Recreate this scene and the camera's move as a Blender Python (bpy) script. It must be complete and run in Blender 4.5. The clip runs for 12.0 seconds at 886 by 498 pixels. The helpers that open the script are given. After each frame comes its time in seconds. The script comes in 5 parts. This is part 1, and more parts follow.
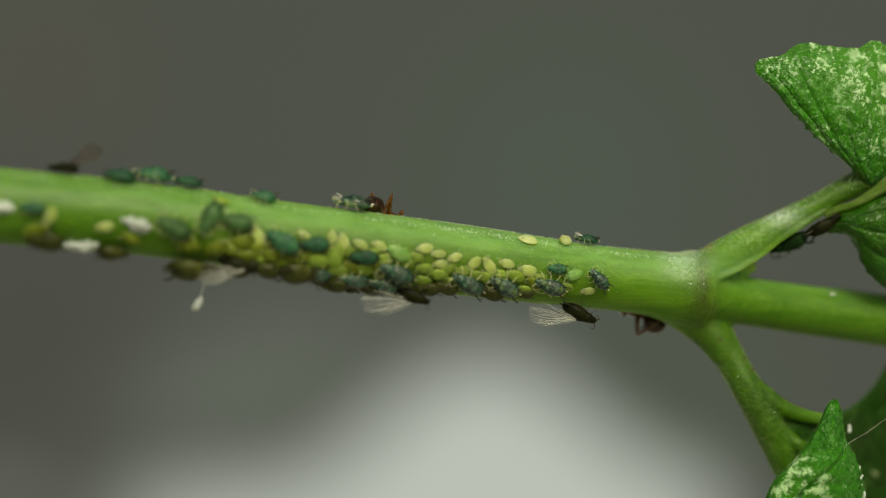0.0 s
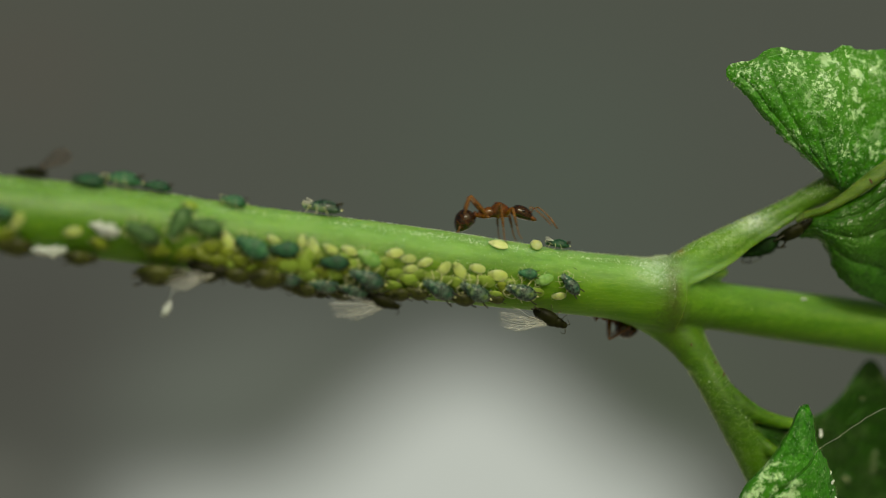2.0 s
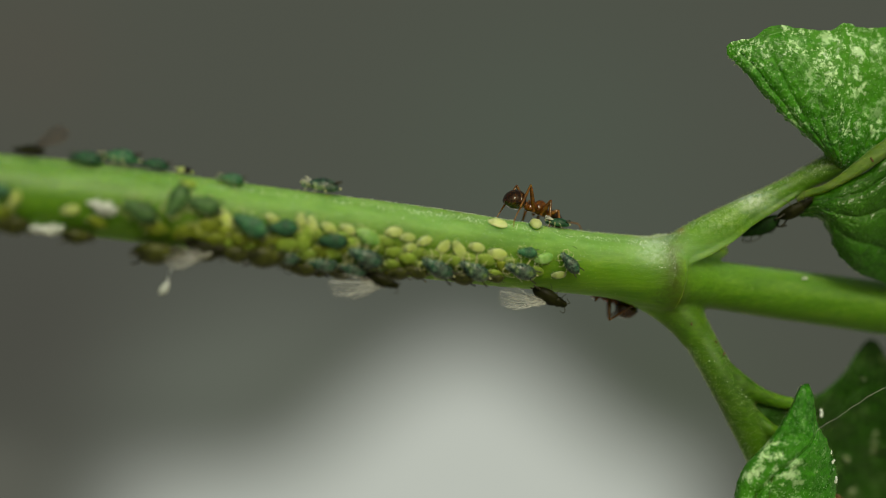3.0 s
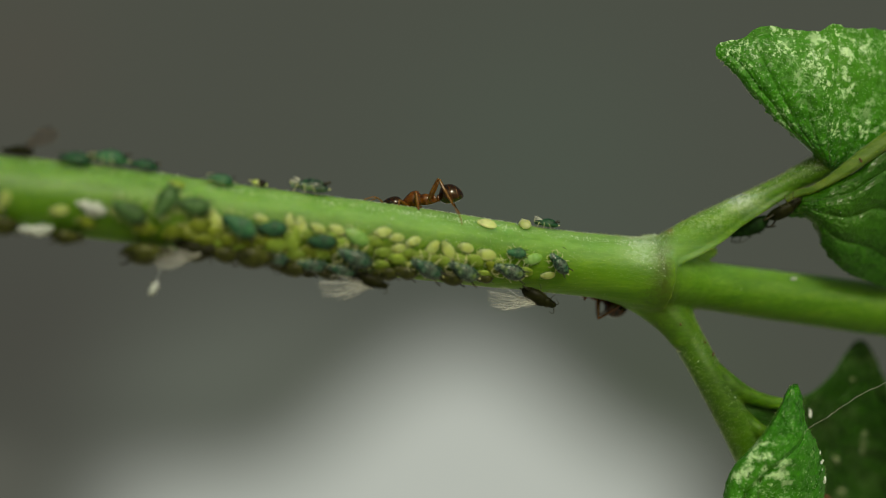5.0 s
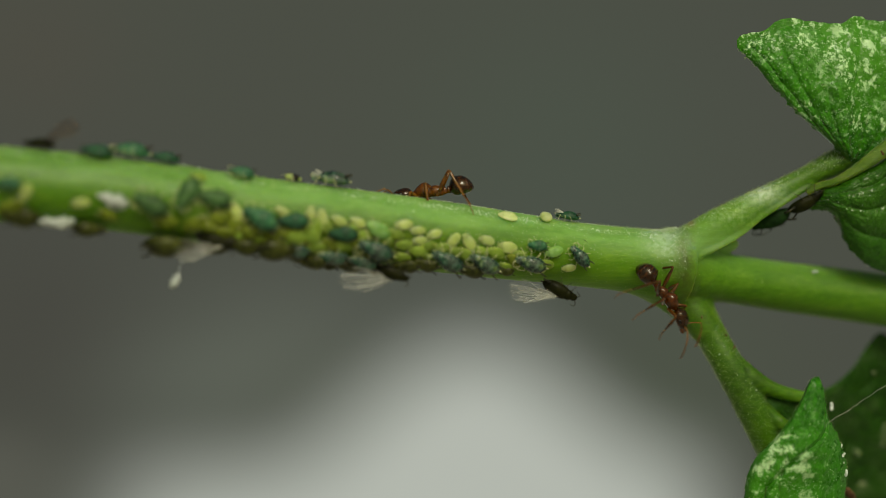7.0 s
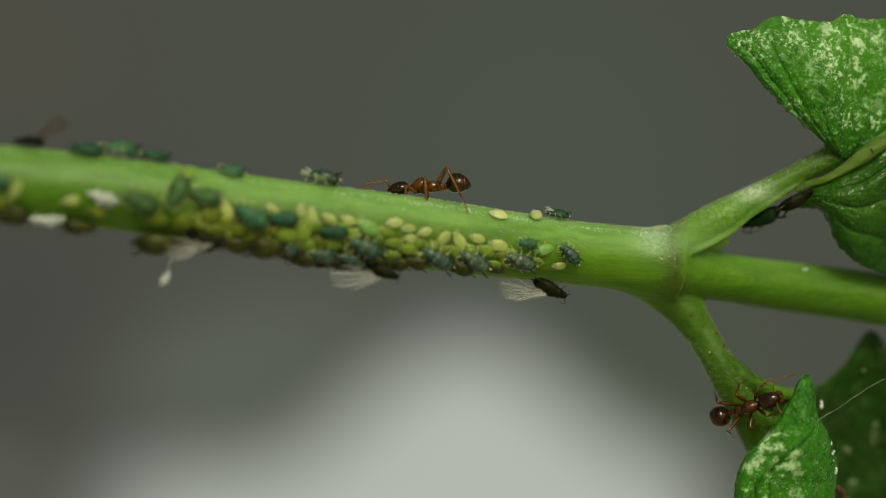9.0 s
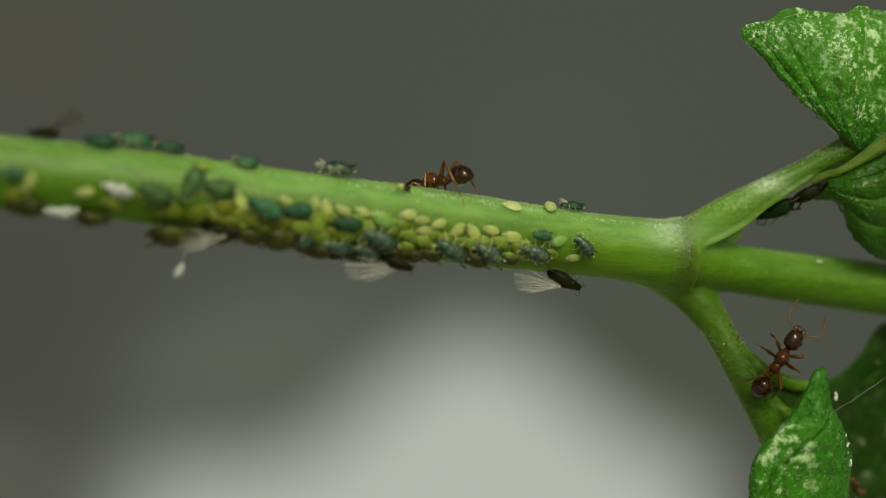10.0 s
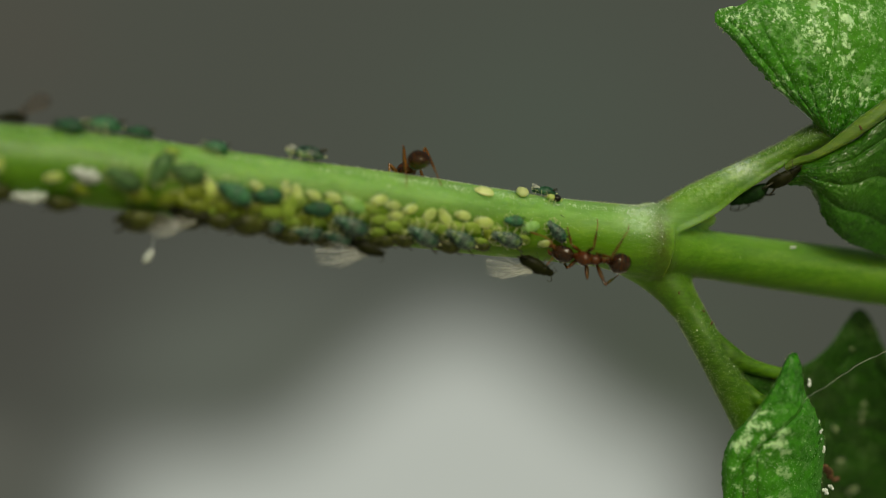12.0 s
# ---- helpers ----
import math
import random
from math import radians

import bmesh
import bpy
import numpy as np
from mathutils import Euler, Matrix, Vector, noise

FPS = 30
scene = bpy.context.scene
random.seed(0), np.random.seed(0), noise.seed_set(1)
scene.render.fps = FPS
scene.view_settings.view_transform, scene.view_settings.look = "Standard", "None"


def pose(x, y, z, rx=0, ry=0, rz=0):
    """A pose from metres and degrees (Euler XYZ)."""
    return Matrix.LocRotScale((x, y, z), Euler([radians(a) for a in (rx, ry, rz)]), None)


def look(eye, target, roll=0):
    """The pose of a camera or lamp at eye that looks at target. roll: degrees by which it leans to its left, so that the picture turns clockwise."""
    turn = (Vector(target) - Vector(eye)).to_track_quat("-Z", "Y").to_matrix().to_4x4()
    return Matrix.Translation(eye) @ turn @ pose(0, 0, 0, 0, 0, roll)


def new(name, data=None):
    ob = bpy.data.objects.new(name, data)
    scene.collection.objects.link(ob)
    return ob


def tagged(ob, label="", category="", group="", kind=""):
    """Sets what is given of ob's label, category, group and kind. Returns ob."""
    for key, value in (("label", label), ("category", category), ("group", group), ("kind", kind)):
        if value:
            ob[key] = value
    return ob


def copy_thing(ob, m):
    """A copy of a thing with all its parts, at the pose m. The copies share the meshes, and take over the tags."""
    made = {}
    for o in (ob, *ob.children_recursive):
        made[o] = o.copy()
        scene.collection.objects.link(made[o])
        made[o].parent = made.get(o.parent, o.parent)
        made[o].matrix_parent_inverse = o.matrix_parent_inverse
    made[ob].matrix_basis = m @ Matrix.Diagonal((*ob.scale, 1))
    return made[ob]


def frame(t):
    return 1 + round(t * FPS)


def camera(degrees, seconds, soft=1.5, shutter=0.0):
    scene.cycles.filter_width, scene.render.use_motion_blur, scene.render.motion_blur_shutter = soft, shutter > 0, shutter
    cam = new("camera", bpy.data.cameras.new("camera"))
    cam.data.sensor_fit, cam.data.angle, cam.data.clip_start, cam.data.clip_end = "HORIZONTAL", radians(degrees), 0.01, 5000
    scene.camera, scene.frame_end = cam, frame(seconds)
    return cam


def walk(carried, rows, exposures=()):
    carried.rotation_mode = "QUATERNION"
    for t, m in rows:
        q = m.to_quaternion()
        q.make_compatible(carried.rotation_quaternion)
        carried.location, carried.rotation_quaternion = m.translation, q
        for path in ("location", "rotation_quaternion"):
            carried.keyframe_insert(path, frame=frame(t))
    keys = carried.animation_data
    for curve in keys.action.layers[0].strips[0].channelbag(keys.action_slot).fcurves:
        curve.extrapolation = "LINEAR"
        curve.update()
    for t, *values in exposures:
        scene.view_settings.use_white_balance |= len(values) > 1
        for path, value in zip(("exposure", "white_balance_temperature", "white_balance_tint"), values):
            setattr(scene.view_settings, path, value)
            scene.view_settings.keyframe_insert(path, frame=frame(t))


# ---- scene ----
cam = camera(24.0, 12.0, soft=0.8, shutter=0.4)
MM = 0.001
FAR = 0.100          # from the first eye to the plane of the stem
HEIGHT = 0.90        # of the eye over the ground
# seconds, then the eye's drift in mm: right, ahead, up; its turn to the left and its tilt up in degrees
DRIFT = [
    (0, 0, 0, 0, 0, 0),
    (0.5, 0.205, 0.067, -0.075, -0.201, -0.078),
    (1, 0.124, -0.017, -0.02, -0.139, -0.031),
    (1.5, 0.24, 0.174, 0.119, -0.231, 0.123),
    (2, 0.525, 0.282, 0.096, -0.51, 0.078),
    (2.5, 0.58, 0.709, -0.264, -0.51, -0.264),
    (3, 0.57, 0.711, -0.274, -0.51, -0.294),
    (3.5, 0.762, 0.357, -0.115, -0.789, -0.108),
    (3.7, 0.868, 0.72, -0.442, -0.835, -0.433),
    (5.3, 0.749, 0.632, -0.259, -0.681, -0.263),
    (5.5, 0.734, 0.614, -0.315, -0.696, -0.309),
    (6, 0.417, 0.346, -0.214, -0.387, -0.216),
    (6.5, 0.455, 0.734, -0.66, -0.355, -0.65),
    (6.7, 0.405, 0.687, -0.387, -0.294, -0.402),
    (8.3, 0.599, 0.864, -0.511, -0.525, -0.495),
    (8.5, 0.532, 0.657, -0.364, -0.448, -0.356),
    (9, 0.554, 0.665, -0.429, -0.51, -0.448),
    (9.5, 0.461, 0.652, -0.413, -0.372, -0.433),
    (10, 0.34, 0.737, -0.581, -0.247, -0.588),
    (10.5, 0.364, 0.703, -0.315, -0.294, -0.325),
    (11, 0.518, 0.694, -0.39, -0.433, -0.387),
    (11.5, 0.675, 0.894, -0.51, -0.573, -0.51),
    (12, 0.888, 1.314, -0.842, -0.712, -0.835),
]
walk(cam, [(t, pose(x * MM, y * MM - FAR, z * MM + HEIGHT, 90 + tilt, 0, turn)) for t, x, y, z, turn, tilt in DRIFT],
     [(0, 0.07), (2.5, 0.06), (3.5, 0.0), (5.5, -0.06), (12, -0.08)])
cam.data.dof.use_dof = True
cam.data.dof.focus_distance = 0.1003
cam.data.dof.aperture_fstop = cam.data.lens / 1000 / 0.0064

# ---- light ----
SUN_HEIGHT, SUN_TURN = 40, 165
world = bpy.data.worlds.new("sky")
scene.world = world
world.use_nodes = True
wn = world.node_tree.nodes
sky = wn.new("ShaderNodeTexSky")
sky.sky_type = "NISHITA"
sky.sun_disc = False
sky.sun_elevation = radians(SUN_HEIGHT)
sky.sun_rotation = radians(SUN_TURN)
sky.dust_density, sky.ozone_density = 6.0, 0.3
haze = wn.new("ShaderNodeMix")
haze.data_type, haze.blend_type = "RGBA", "MULTIPLY"
haze.inputs[0].default_value = 1.0
haze.inputs[7].default_value = (1.0, 0.98, 0.62, 1.0)      # thin warm cloud
world.node_tree.links.new(sky.outputs[0], haze.inputs[6])
world.node_tree.links.new(haze.outputs[2], wn["Background"].inputs[0])
wn["Background"].inputs[1].default_value = 0.062

sun = new("sun", bpy.data.lights.new("sun", "SUN"))
sun.data.energy, sun.data.angle, sun.data.color = 1.40, radians(16), (1.0, 0.97, 0.80)
sun_way = Vector((math.sin(radians(SUN_TURN)) * math.cos(radians(SUN_HEIGHT)), math.cos(radians(SUN_TURN)) * math.cos(radians(SUN_HEIGHT)), math.sin(radians(SUN_HEIGHT))))
sun.matrix_world = look(sun_way * 2 + Vector((0, 0, HEIGHT)), (0, 0, HEIGHT))


# ---- materials ----
class Nodes:
    """A short hand for node materials."""

    def __init__(self, name):
        self.mat = bpy.data.materials.new(name)
        self.mat.use_nodes = True
        self.tree = self.mat.node_tree
        self.bsdf = self.tree.nodes["Principled BSDF"]
        self.out = self.tree.nodes["Material Output"]

    def add(self, kind, **values):
        node = self.tree.nodes.new(kind)
        for key, value in values.items():
            if key == "operation":
                node.operation = value
            elif key == "data_type":
                node.data_type = value
            elif key == "blend_type":
                node.blend_type = value
            else:
                node.inputs[key.replace("_", " ")].default_value = value
        return node

    def link(self, a, b):
        self.tree.links.new(a, b)

    def coords(self, stretch=(1, 1, 1)):
        tc = self.tree.nodes.new("ShaderNodeTexCoord")
        mp = self.tree.nodes.new("ShaderNodeMapping")
        mp.inputs["Scale"].default_value = stretch
        self.link(tc.outputs["Object"], mp.inputs[0])
        return mp.outputs[0]

    def noise(self, scale, detail=4, rough=0.55, where=None, out="Fac"):
        n = self.add("ShaderNodeTexNoise", Scale=scale, Detail=detail, Roughness=rough)
        self.link(where or self.coords(), n.inputs["Vector"])
        return n.outputs[out]

    def ramp(self, fac, *stops):
        r = self.tree.nodes.new("ShaderNodeValToRGB")
        e = r.color_ramp.elements
        while len(e) < len(stops):
            e.new(0.5)
        for el, (at, colour) in zip(e, stops):
            el.position = at
            el.color = (*colour, 1) if len(colour) == 3 else colour
        self.link(fac, r.inputs[0])
        return r.outputs[0]

    def mix(self, fac, a, b, how="MIX"):
        m = self.tree.nodes.new("ShaderNodeMix")
        m.data_type, m.blend_type = "RGBA", how
        for value, slot in ((fac, 0), (a, 6), (b, 7)):
            if isinstance(value, (float, int)):
                m.inputs[slot].default_value = value
            elif isinstance(value, tuple):
                m.inputs[slot].default_value = (*value, 1)
            else:
                self.link(value, m.inputs[slot])
        return m.outputs[2]

    def maths(self, how, a, b=0.0):
        m = self.tree.nodes.new("ShaderNodeMath")
        m.operation = how
        for value, slot in ((a, 0), (b, 1)):
            if isinstance(value, (float, int)):
                m.inputs[slot].default_value = value
            else:
                self.link(value, m.inputs[slot])
        return m.outputs[0]

    def random(self):
        return self.tree.nodes.new("ShaderNodeObjectInfo").outputs["Random"]

    def bump(self, height, strength, distance):
        b = self.add("ShaderNodeBump", Strength=strength, Distance=distance)
        self.link(height, b.inputs["Height"])
        self.link(b.outputs[0], self.bsdf.inputs["Normal"])

    def surface(self, colour, rough, **more):
        for value, key in ((colour, "Base Color"), (rough, "Roughness")):
            if isinstance(value, tuple):
                self.bsdf.inputs[key].default_value = (*value, 1)
            elif isinstance(value, (float, int)):
                self.bsdf.inputs[key].default_value = value
            else:
                self.link(value, self.bsdf.inputs[key])
        for key, value in more.items():
            self.bsdf.inputs[key.replace("_", " ")].default_value = value
        return self.mat

    def soft(self, weight, mm, tint=(1.0, 0.9, 0.3)):
        self.bsdf.inputs["Subsurface Weight"].default_value = weight
        self.bsdf.inputs["Subsurface Radius"].default_value = tint
        self.bsdf.inputs["Subsurface Scale"].default_value = mm * MM


def stem_material(name, pale, mid, deep, knot=False):
    n = Nodes(name)
    along = n.coords((0.06, 1, 1))
    streak = n.noise(1900, 6, 0.6, along)
    fine = n.noise(7000, 4, 0.6, n.coords((0.25, 1, 1)))
    blotch = n.noise(380, 3)
    colour = n.ramp(streak, (0.30, deep), (0.50, mid), (0.70, pale))
    colour = n.mix(n.ramp(fine, (0.30, (0.40,) * 3), (0.60, (0.0,) * 3)), colour, deep)
    colour = n.mix(n.ramp(blotch, (0.48, (0, 0, 0)), (0.72, (0.4, 0.4, 0.4))), colour, pale)
    fleck = n.ramp(n.noise(9000, 2), (0.68, (0, 0, 0)), (0.75, (0.5, 0.5, 0.5)))
    colour = n.mix(fleck, colour, (0.50, 0.68, 0.25))
    if knot:
        tc = n.tree.nodes.new("ShaderNodeTexCoord")
        sep = n.tree.nodes.new("ShaderNodeSeparateXYZ")
        n.link(tc.outputs["Object"], sep.inputs[0])

        def patch(x, z, wide, high):
            dx = n.maths("POWER", n.maths("ABSOLUTE", n.maths("DIVIDE", n.maths("SUBTRACT", sep.outputs[0], x * MM), wide * MM)), 2.0)
            dz = n.maths("POWER", n.maths("ABSOLUTE", n.maths("DIVIDE", n.maths("SUBTRACT", sep.outputs[2], z * MM), high * MM)), 2.0)
            return n.maths("POWER", 2.718, n.maths("MULTIPLY", n.maths("ADD", dx, dz), -1.0))

        # whitish wax bloom on the knot's shoulder; grime and painted shade darken its foot
        wax = n.maths("MULTIPLY", patch(1.9, 0.95, 0.95, 0.6), n.ramp(n.noise(4200, 5, 0.7), (0.36, (0.15,) * 3), (0.58, (1.0,) * 3)))
        colour = n.mix(wax, colour, (0.74, 0.92, 0.90))
        bloom = n.maths("MULTIPLY", patch(6.7, 3.25, 0.95, 0.5), n.ramp(n.noise(4800, 5, 0.75), (0.36, (0.25,) * 3), (0.60, (1.0,) * 3)))
        colour = n.mix(bloom, colour, (0.74, 0.92, 0.86))
        frost = n.maths("MULTIPLY", patch(4.9, 2.4, 1.5, 0.8), n.ramp(n.noise(4200, 5, 0.7), (0.40, (0.0,) * 3), (0.66, (0.6,) * 3)))
        colour = n.mix(frost, colour, (0.46, 0.66, 0.36))
        grime_shade = n.maths("MULTIPLY", patch(2.45, -1.2, 1.0, 0.85), n.ramp(n.noise(5200, 5, 0.75), (0.38, (0.15,) * 3), (0.60, (0.9,) * 3)))
        colour = n.mix(grime_shade, colour, (0.055, 0.120, 0.008))
        grime_shade = n.maths("MULTIPLY", patch(3.2, -1.75, 0.85, 0.55), n.ramp(n.noise(4600, 5, 0.75), (0.34, (0.2,) * 3), (0.60, (0.85,) * 3)))
        colour = n.mix(grime_shade, colour, (0.055, 0.120, 0.008))
        # wide dark patch that paints the shade below the onward stem
        grime_shade = n.maths("MULTIPLY", patch(3.7, -2.8, 1.6, 1.3), n.ramp(n.noise(4600, 5, 0.75), (0.30, (0.3,) * 3), (0.60, (0.85,) * 3)))
        colour = n.mix(grime_shade, colour, (0.050, 0.110, 0.007))
        pink = n.maths("MULTIPLY", patch(3.15, 1.80, 0.16, 0.22), 0.8)
        colour = n.mix(pink, colour, (0.30, 0.12, 0.06))
        # a pale stripe along the stem's ridge: wax bloom, with the crest's light painted in
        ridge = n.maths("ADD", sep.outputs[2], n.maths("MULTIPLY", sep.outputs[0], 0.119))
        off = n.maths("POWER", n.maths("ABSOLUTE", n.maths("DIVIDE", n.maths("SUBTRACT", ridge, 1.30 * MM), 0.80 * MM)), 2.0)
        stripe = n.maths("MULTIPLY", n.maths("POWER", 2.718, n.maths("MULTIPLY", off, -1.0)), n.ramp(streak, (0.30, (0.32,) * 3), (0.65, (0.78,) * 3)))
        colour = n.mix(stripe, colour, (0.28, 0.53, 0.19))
        # yellowish olive skin, mottled, in a band below the ridge on the left
        off = n.maths("POWER", n.maths("ABSOLUTE", n.maths("DIVIDE", n.maths("ADD", ridge, 0.55 * MM), 0.95 * MM)), 2.0)
        olive_band = n.maths("MULTIPLY", n.maths("POWER", 2.718, n.maths("MULTIPLY", off, -1.0)), patch(-13.0, 1.0, 10.5, 9.0))
        olive_band = n.maths("MULTIPLY", olive_band, n.ramp(n.noise(1500, 5, 0.7), (0.30, (0.6,) * 3), (0.62, (1.0,) * 3)))
        colour = n.mix(olive_band, colour, n.ramp(fine, (0.30, (0.070, 0.135, 0.003)), (0.66, (0.145, 0.225, 0.006))))
        # shade put into the green of the lower stalk, also darker towards the leaf
        darker_green = n.ramp(fine, (0.32, (0.018, 0.072, 0.002)), (0.66, (0.068, 0.165, 0.008)))
        colour = n.mix(n.maths("MULTIPLY", patch(11.4, 5.4, 5.2, 3.8), 1.0), colour, darker_green)
        colour = n.mix(n.maths("MULTIPLY", patch(-33.0, 3.0, 14.0, 9.0), 0.45), colour, darker_green)
        colour = n.mix(n.maths("MULTIPLY", patch(6.0, -5.8, 3.4, 4.2), 1.0), colour, darker_green)
        # painted shade of the upper stalk and leaf on the onward stem
        colour = n.mix(n.maths("MULTIPLY", patch(13.0, -2.0, 6.5, 1.7), 0.45), colour, darker_green)
        line = n.maths("MULTIPLY", patch(2.80, -0.4, 0.52, 2.2), n.ramp(n.noise(3000, 4, 0.7), (0.32, (0.25,) * 3), (0.60, (0.9,) * 3)))
        colour = n.mix(line, colour, (0.055, 0.090, 0.008))
    n.bump(n.mix(0.55, streak, fine), 0.5, 0.00006)
    n.soft(0.9, 2.2, (1.0, 0.95, 0.10))
    return n.surface(colour, n.ramp(fine, (0.3, (0.36,) * 3), (0.7, (0.54,) * 3)), Specular_IOR_Level=0.28, Sheen_Weight=0.06, Sheen_Roughness=0.4)


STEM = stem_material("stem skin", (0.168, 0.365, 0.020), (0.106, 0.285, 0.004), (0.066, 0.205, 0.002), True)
STEM_OLD = stem_material("old stem skin", (0.160, 0.345, 0.026), (0.100, 0.262, 0.007), (0.058, 0.180, 0.003))


def bug_material(name, light, dark, scale=3500, rough=0.42, wax=0.0, soft=0.2, deep=0.3, gloss=0.3):
    n = Nodes(name)
    fine = n.noise(scale, 4, 0.6)
    colour = n.ramp(fine, (0.33, dark), (0.66, light))
    tone = n.ramp(n.random(), (0.0, (0.80,) * 3), (1.0, (1.15,) * 3))
    colour = n.mix(1.0, colour, tone, "MULTIPLY")
    if wax:
        bloom = n.ramp(n.noise(scale * 1.7, 7, 0.8), (0.52, (0, 0, 0)), (0.66, (wax,) * 3))
        colour = n.mix(bloom, colour, (0.40, 0.56, 0.36))
    n.bump(n.noise(scale * 3.2, 5, 0.75), 0.5 if wax else 0.2, 0.00006)
    n.soft(soft, deep)
    return n.surface(colour, rough, Specular_IOR_Level=gloss)


def mottled_material(name, back, belly, wax):
    """Dark green plates over a yellowish belly, dusted with grey wax."""
    n = Nodes(name)
    plates = n.ramp(n.noise(3400, 5, 0.7), (0.42, tuple(q * 0.4 for q in back)), (0.50, back), (0.60, belly))
    tone = n.ramp(n.random(), (0.0, (0.75,) * 3), (1.0, (1.2,) * 3))
    colour = n.mix(1.0, plates, tone, "MULTIPLY")
    dust = n.ramp(n.noise(5200, 5, 0.8), (0.47, (0, 0, 0)), (0.60, (0.70,) * 3))
    tc = n.tree.nodes.new("ShaderNodeTexCoord")
    sep = n.tree.nodes.new("ShaderNodeSeparateXYZ")
    n.link(tc.outputs["Object"], sep.inputs[0])
    fore = n.tree.nodes.new("ShaderNodeMapRange")
    for key, value in (("From Min", -0.15 * MM), ("From Max", 0.25 * MM), ("To Min", 0.35), ("To Max", 1.0)):
        fore.inputs[key].default_value = value
    n.link(sep.outputs[0], fore.inputs["Value"])
    colour = n.mix(n.maths("MULTIPLY", dust, fore.outputs[0]), colour, wax)
    n.bump(n.noise(9000, 5, 0.75), 0.8, 0.00007)
    n.soft(0.15, 0.3)
    return n.surface(colour, n.ramp(dust, (0.0, (0.24,) * 3), (0.6, (0.6,) * 3)), Specular_IOR_Level=0.45, Coat_Weight=0.4, Coat_Roughness=0.06)


SCAR = bug_material("browned scar", (0.055, 0.115, 0.010), (0.040, 0.065, 0.008), rough=0.6)
STALK_PALE = stem_material("pale leaf stalk", (0.165, 0.25, 0.075), (0.095, 0.185, 0.028), (0.045, 0.12, 0.008))
VEIN_GREEN = stem_material("leaf vein green", (0.11, 0.26, 0.03), (0.075, 0.19, 0.015), (0.05, 0.14, 0.01))


def leaf_material(name, light, dark, scars, scar_tone=(0.48, 0.74, 0.34), patch=None, gloss=0.16, bleach=0.0, large=1250, dots=0.8):
    n = Nodes(name)
    cells = n.noise(2600, 6, 0.7)
    wide = n.noise(240, 3)
    colour = n.ramp(cells, (0.36, dark), (0.64, light))
    colour = n.mix(n.ramp(wide, (0.38, (0, 0, 0)), (0.66, (0.6, 0.6, 0.6))), colour, light)
    # pale feeding scars: fine dots in crowds, and a few larger bleached blotches
    spots = n.ramp(n.noise(3400, 5, 0.75), (0.53, (0, 0, 0)), (0.585, (0.95, 0.95, 0.95)))
    crowd = n.ramp(n.noise(520, 4, 0.6), (0.50 - scars, (0, 0, 0)), (0.62 - scars, (1, 1, 1)))
    mask = n.mix(1.0, spots, crowd, "MULTIPLY")
    blotch = n.mix(1.0, n.ramp(n.noise(large, 6, 0.7), (0.54, (0, 0, 0)), (0.62, (0.9, 0.9, 0.9))), n.ramp(n.noise(330, 2), (0.56 - bleach, (0, 0, 0)), (0.64 - bleach, (1, 1, 1))), "MULTIPLY")
    if patch:
        # bleached most in one stretch of the blade
        tc = n.tree.nodes.new("ShaderNodeTexCoord")
        sep = n.tree.nodes.new("ShaderNodeSeparateXYZ")
        n.link(tc.outputs["Object"], sep.inputs[0])
        x, z, wide, high = patch
        dx = n.maths("POWER", n.maths("ABSOLUTE", n.maths("DIVIDE", n.maths("SUBTRACT", sep.outputs[0], x * MM), wide * MM)), 2.0)
        dz = n.maths("POWER", n.maths("ABSOLUTE", n.maths("DIVIDE", n.maths("SUBTRACT", sep.outputs[2], z * MM), high * MM)), 2.0)
        chewed = n.maths("POWER", 2.718, n.maths("MULTIPLY", n.maths("ADD", dx, dz), -1.0))
        blotch = n.mix(1.0, blotch, n.ramp(chewed, (0.10, (0.05,) * 3), (0.70, (1, 1, 1))), "MULTIPLY")
        colour = n.mix(n.maths("MULTIPLY", chewed, 0.55), colour, (light[0] * 1.7, light[1] * 1.2, light[2] * 3))
    mask = n.mix(1.0, mask, blotch, "LIGHTEN")
    fine = n.ramp(n.noise(8200, 2), (0.63, (0, 0, 0)), (0.69, (dots,) * 3))
    mask = n.mix(1.0, mask, fine, "LIGHTEN")
    colour = n.mix(mask, colour, scar_tone)
    n.bump(n.mix(0.6, cells, n.noise(8500, 4, 0.65)), 0.6, 0.00014)
    n.soft(0.12, 0.3)
    return n.surface(colour, n.ramp(cells, (0.3, (0.22,) * 3), (0.75, (0.42,) * 3)), Specular_IOR_Level=0.16, Coat_Weight=gloss, Coat_Roughness=0.10)


LEAF = leaf_material("scarred leaf", (0.050, 0.250, 0.007), (0.009, 0.090, 0.003), 0.02, (0.52, 0.80, 0.46), patch=(11.6, 9.9, 2.6, 2.4), bleach=0.16, large=1150, dots=0.40)
LEAF_FRONT = leaf_material("scarred leaf tip", (0.042, 0.245, 0.006), (0.008, 0.090, 0.003), -0.08, (0.56, 0.84, 0.48), patch=(6.7, -10.2, 2.2, 3.0), bleach=0.20, large=850, dots=0.35)
# the upper leaf's shade is put into this darker green
LEAF_MID = leaf_material("shaded green leaf", (0.024, 0.120, 0.002), (0.006, 0.045, 0.001), -0.12, (0.26, 0.48, 0.16), patch=(11.9, 2.6, 1.6, 1.6), gloss=0.3, dots=0.2)
# shade is put into this green, far darker than the scarred leaves
LEAF_SHADED = leaf_material("shady leaf", (0.018, 0.080, 0.003), (0.007, 0.040, 0.0012), 0.0, (0.10, 0.18, 0.06), gloss=0.05)


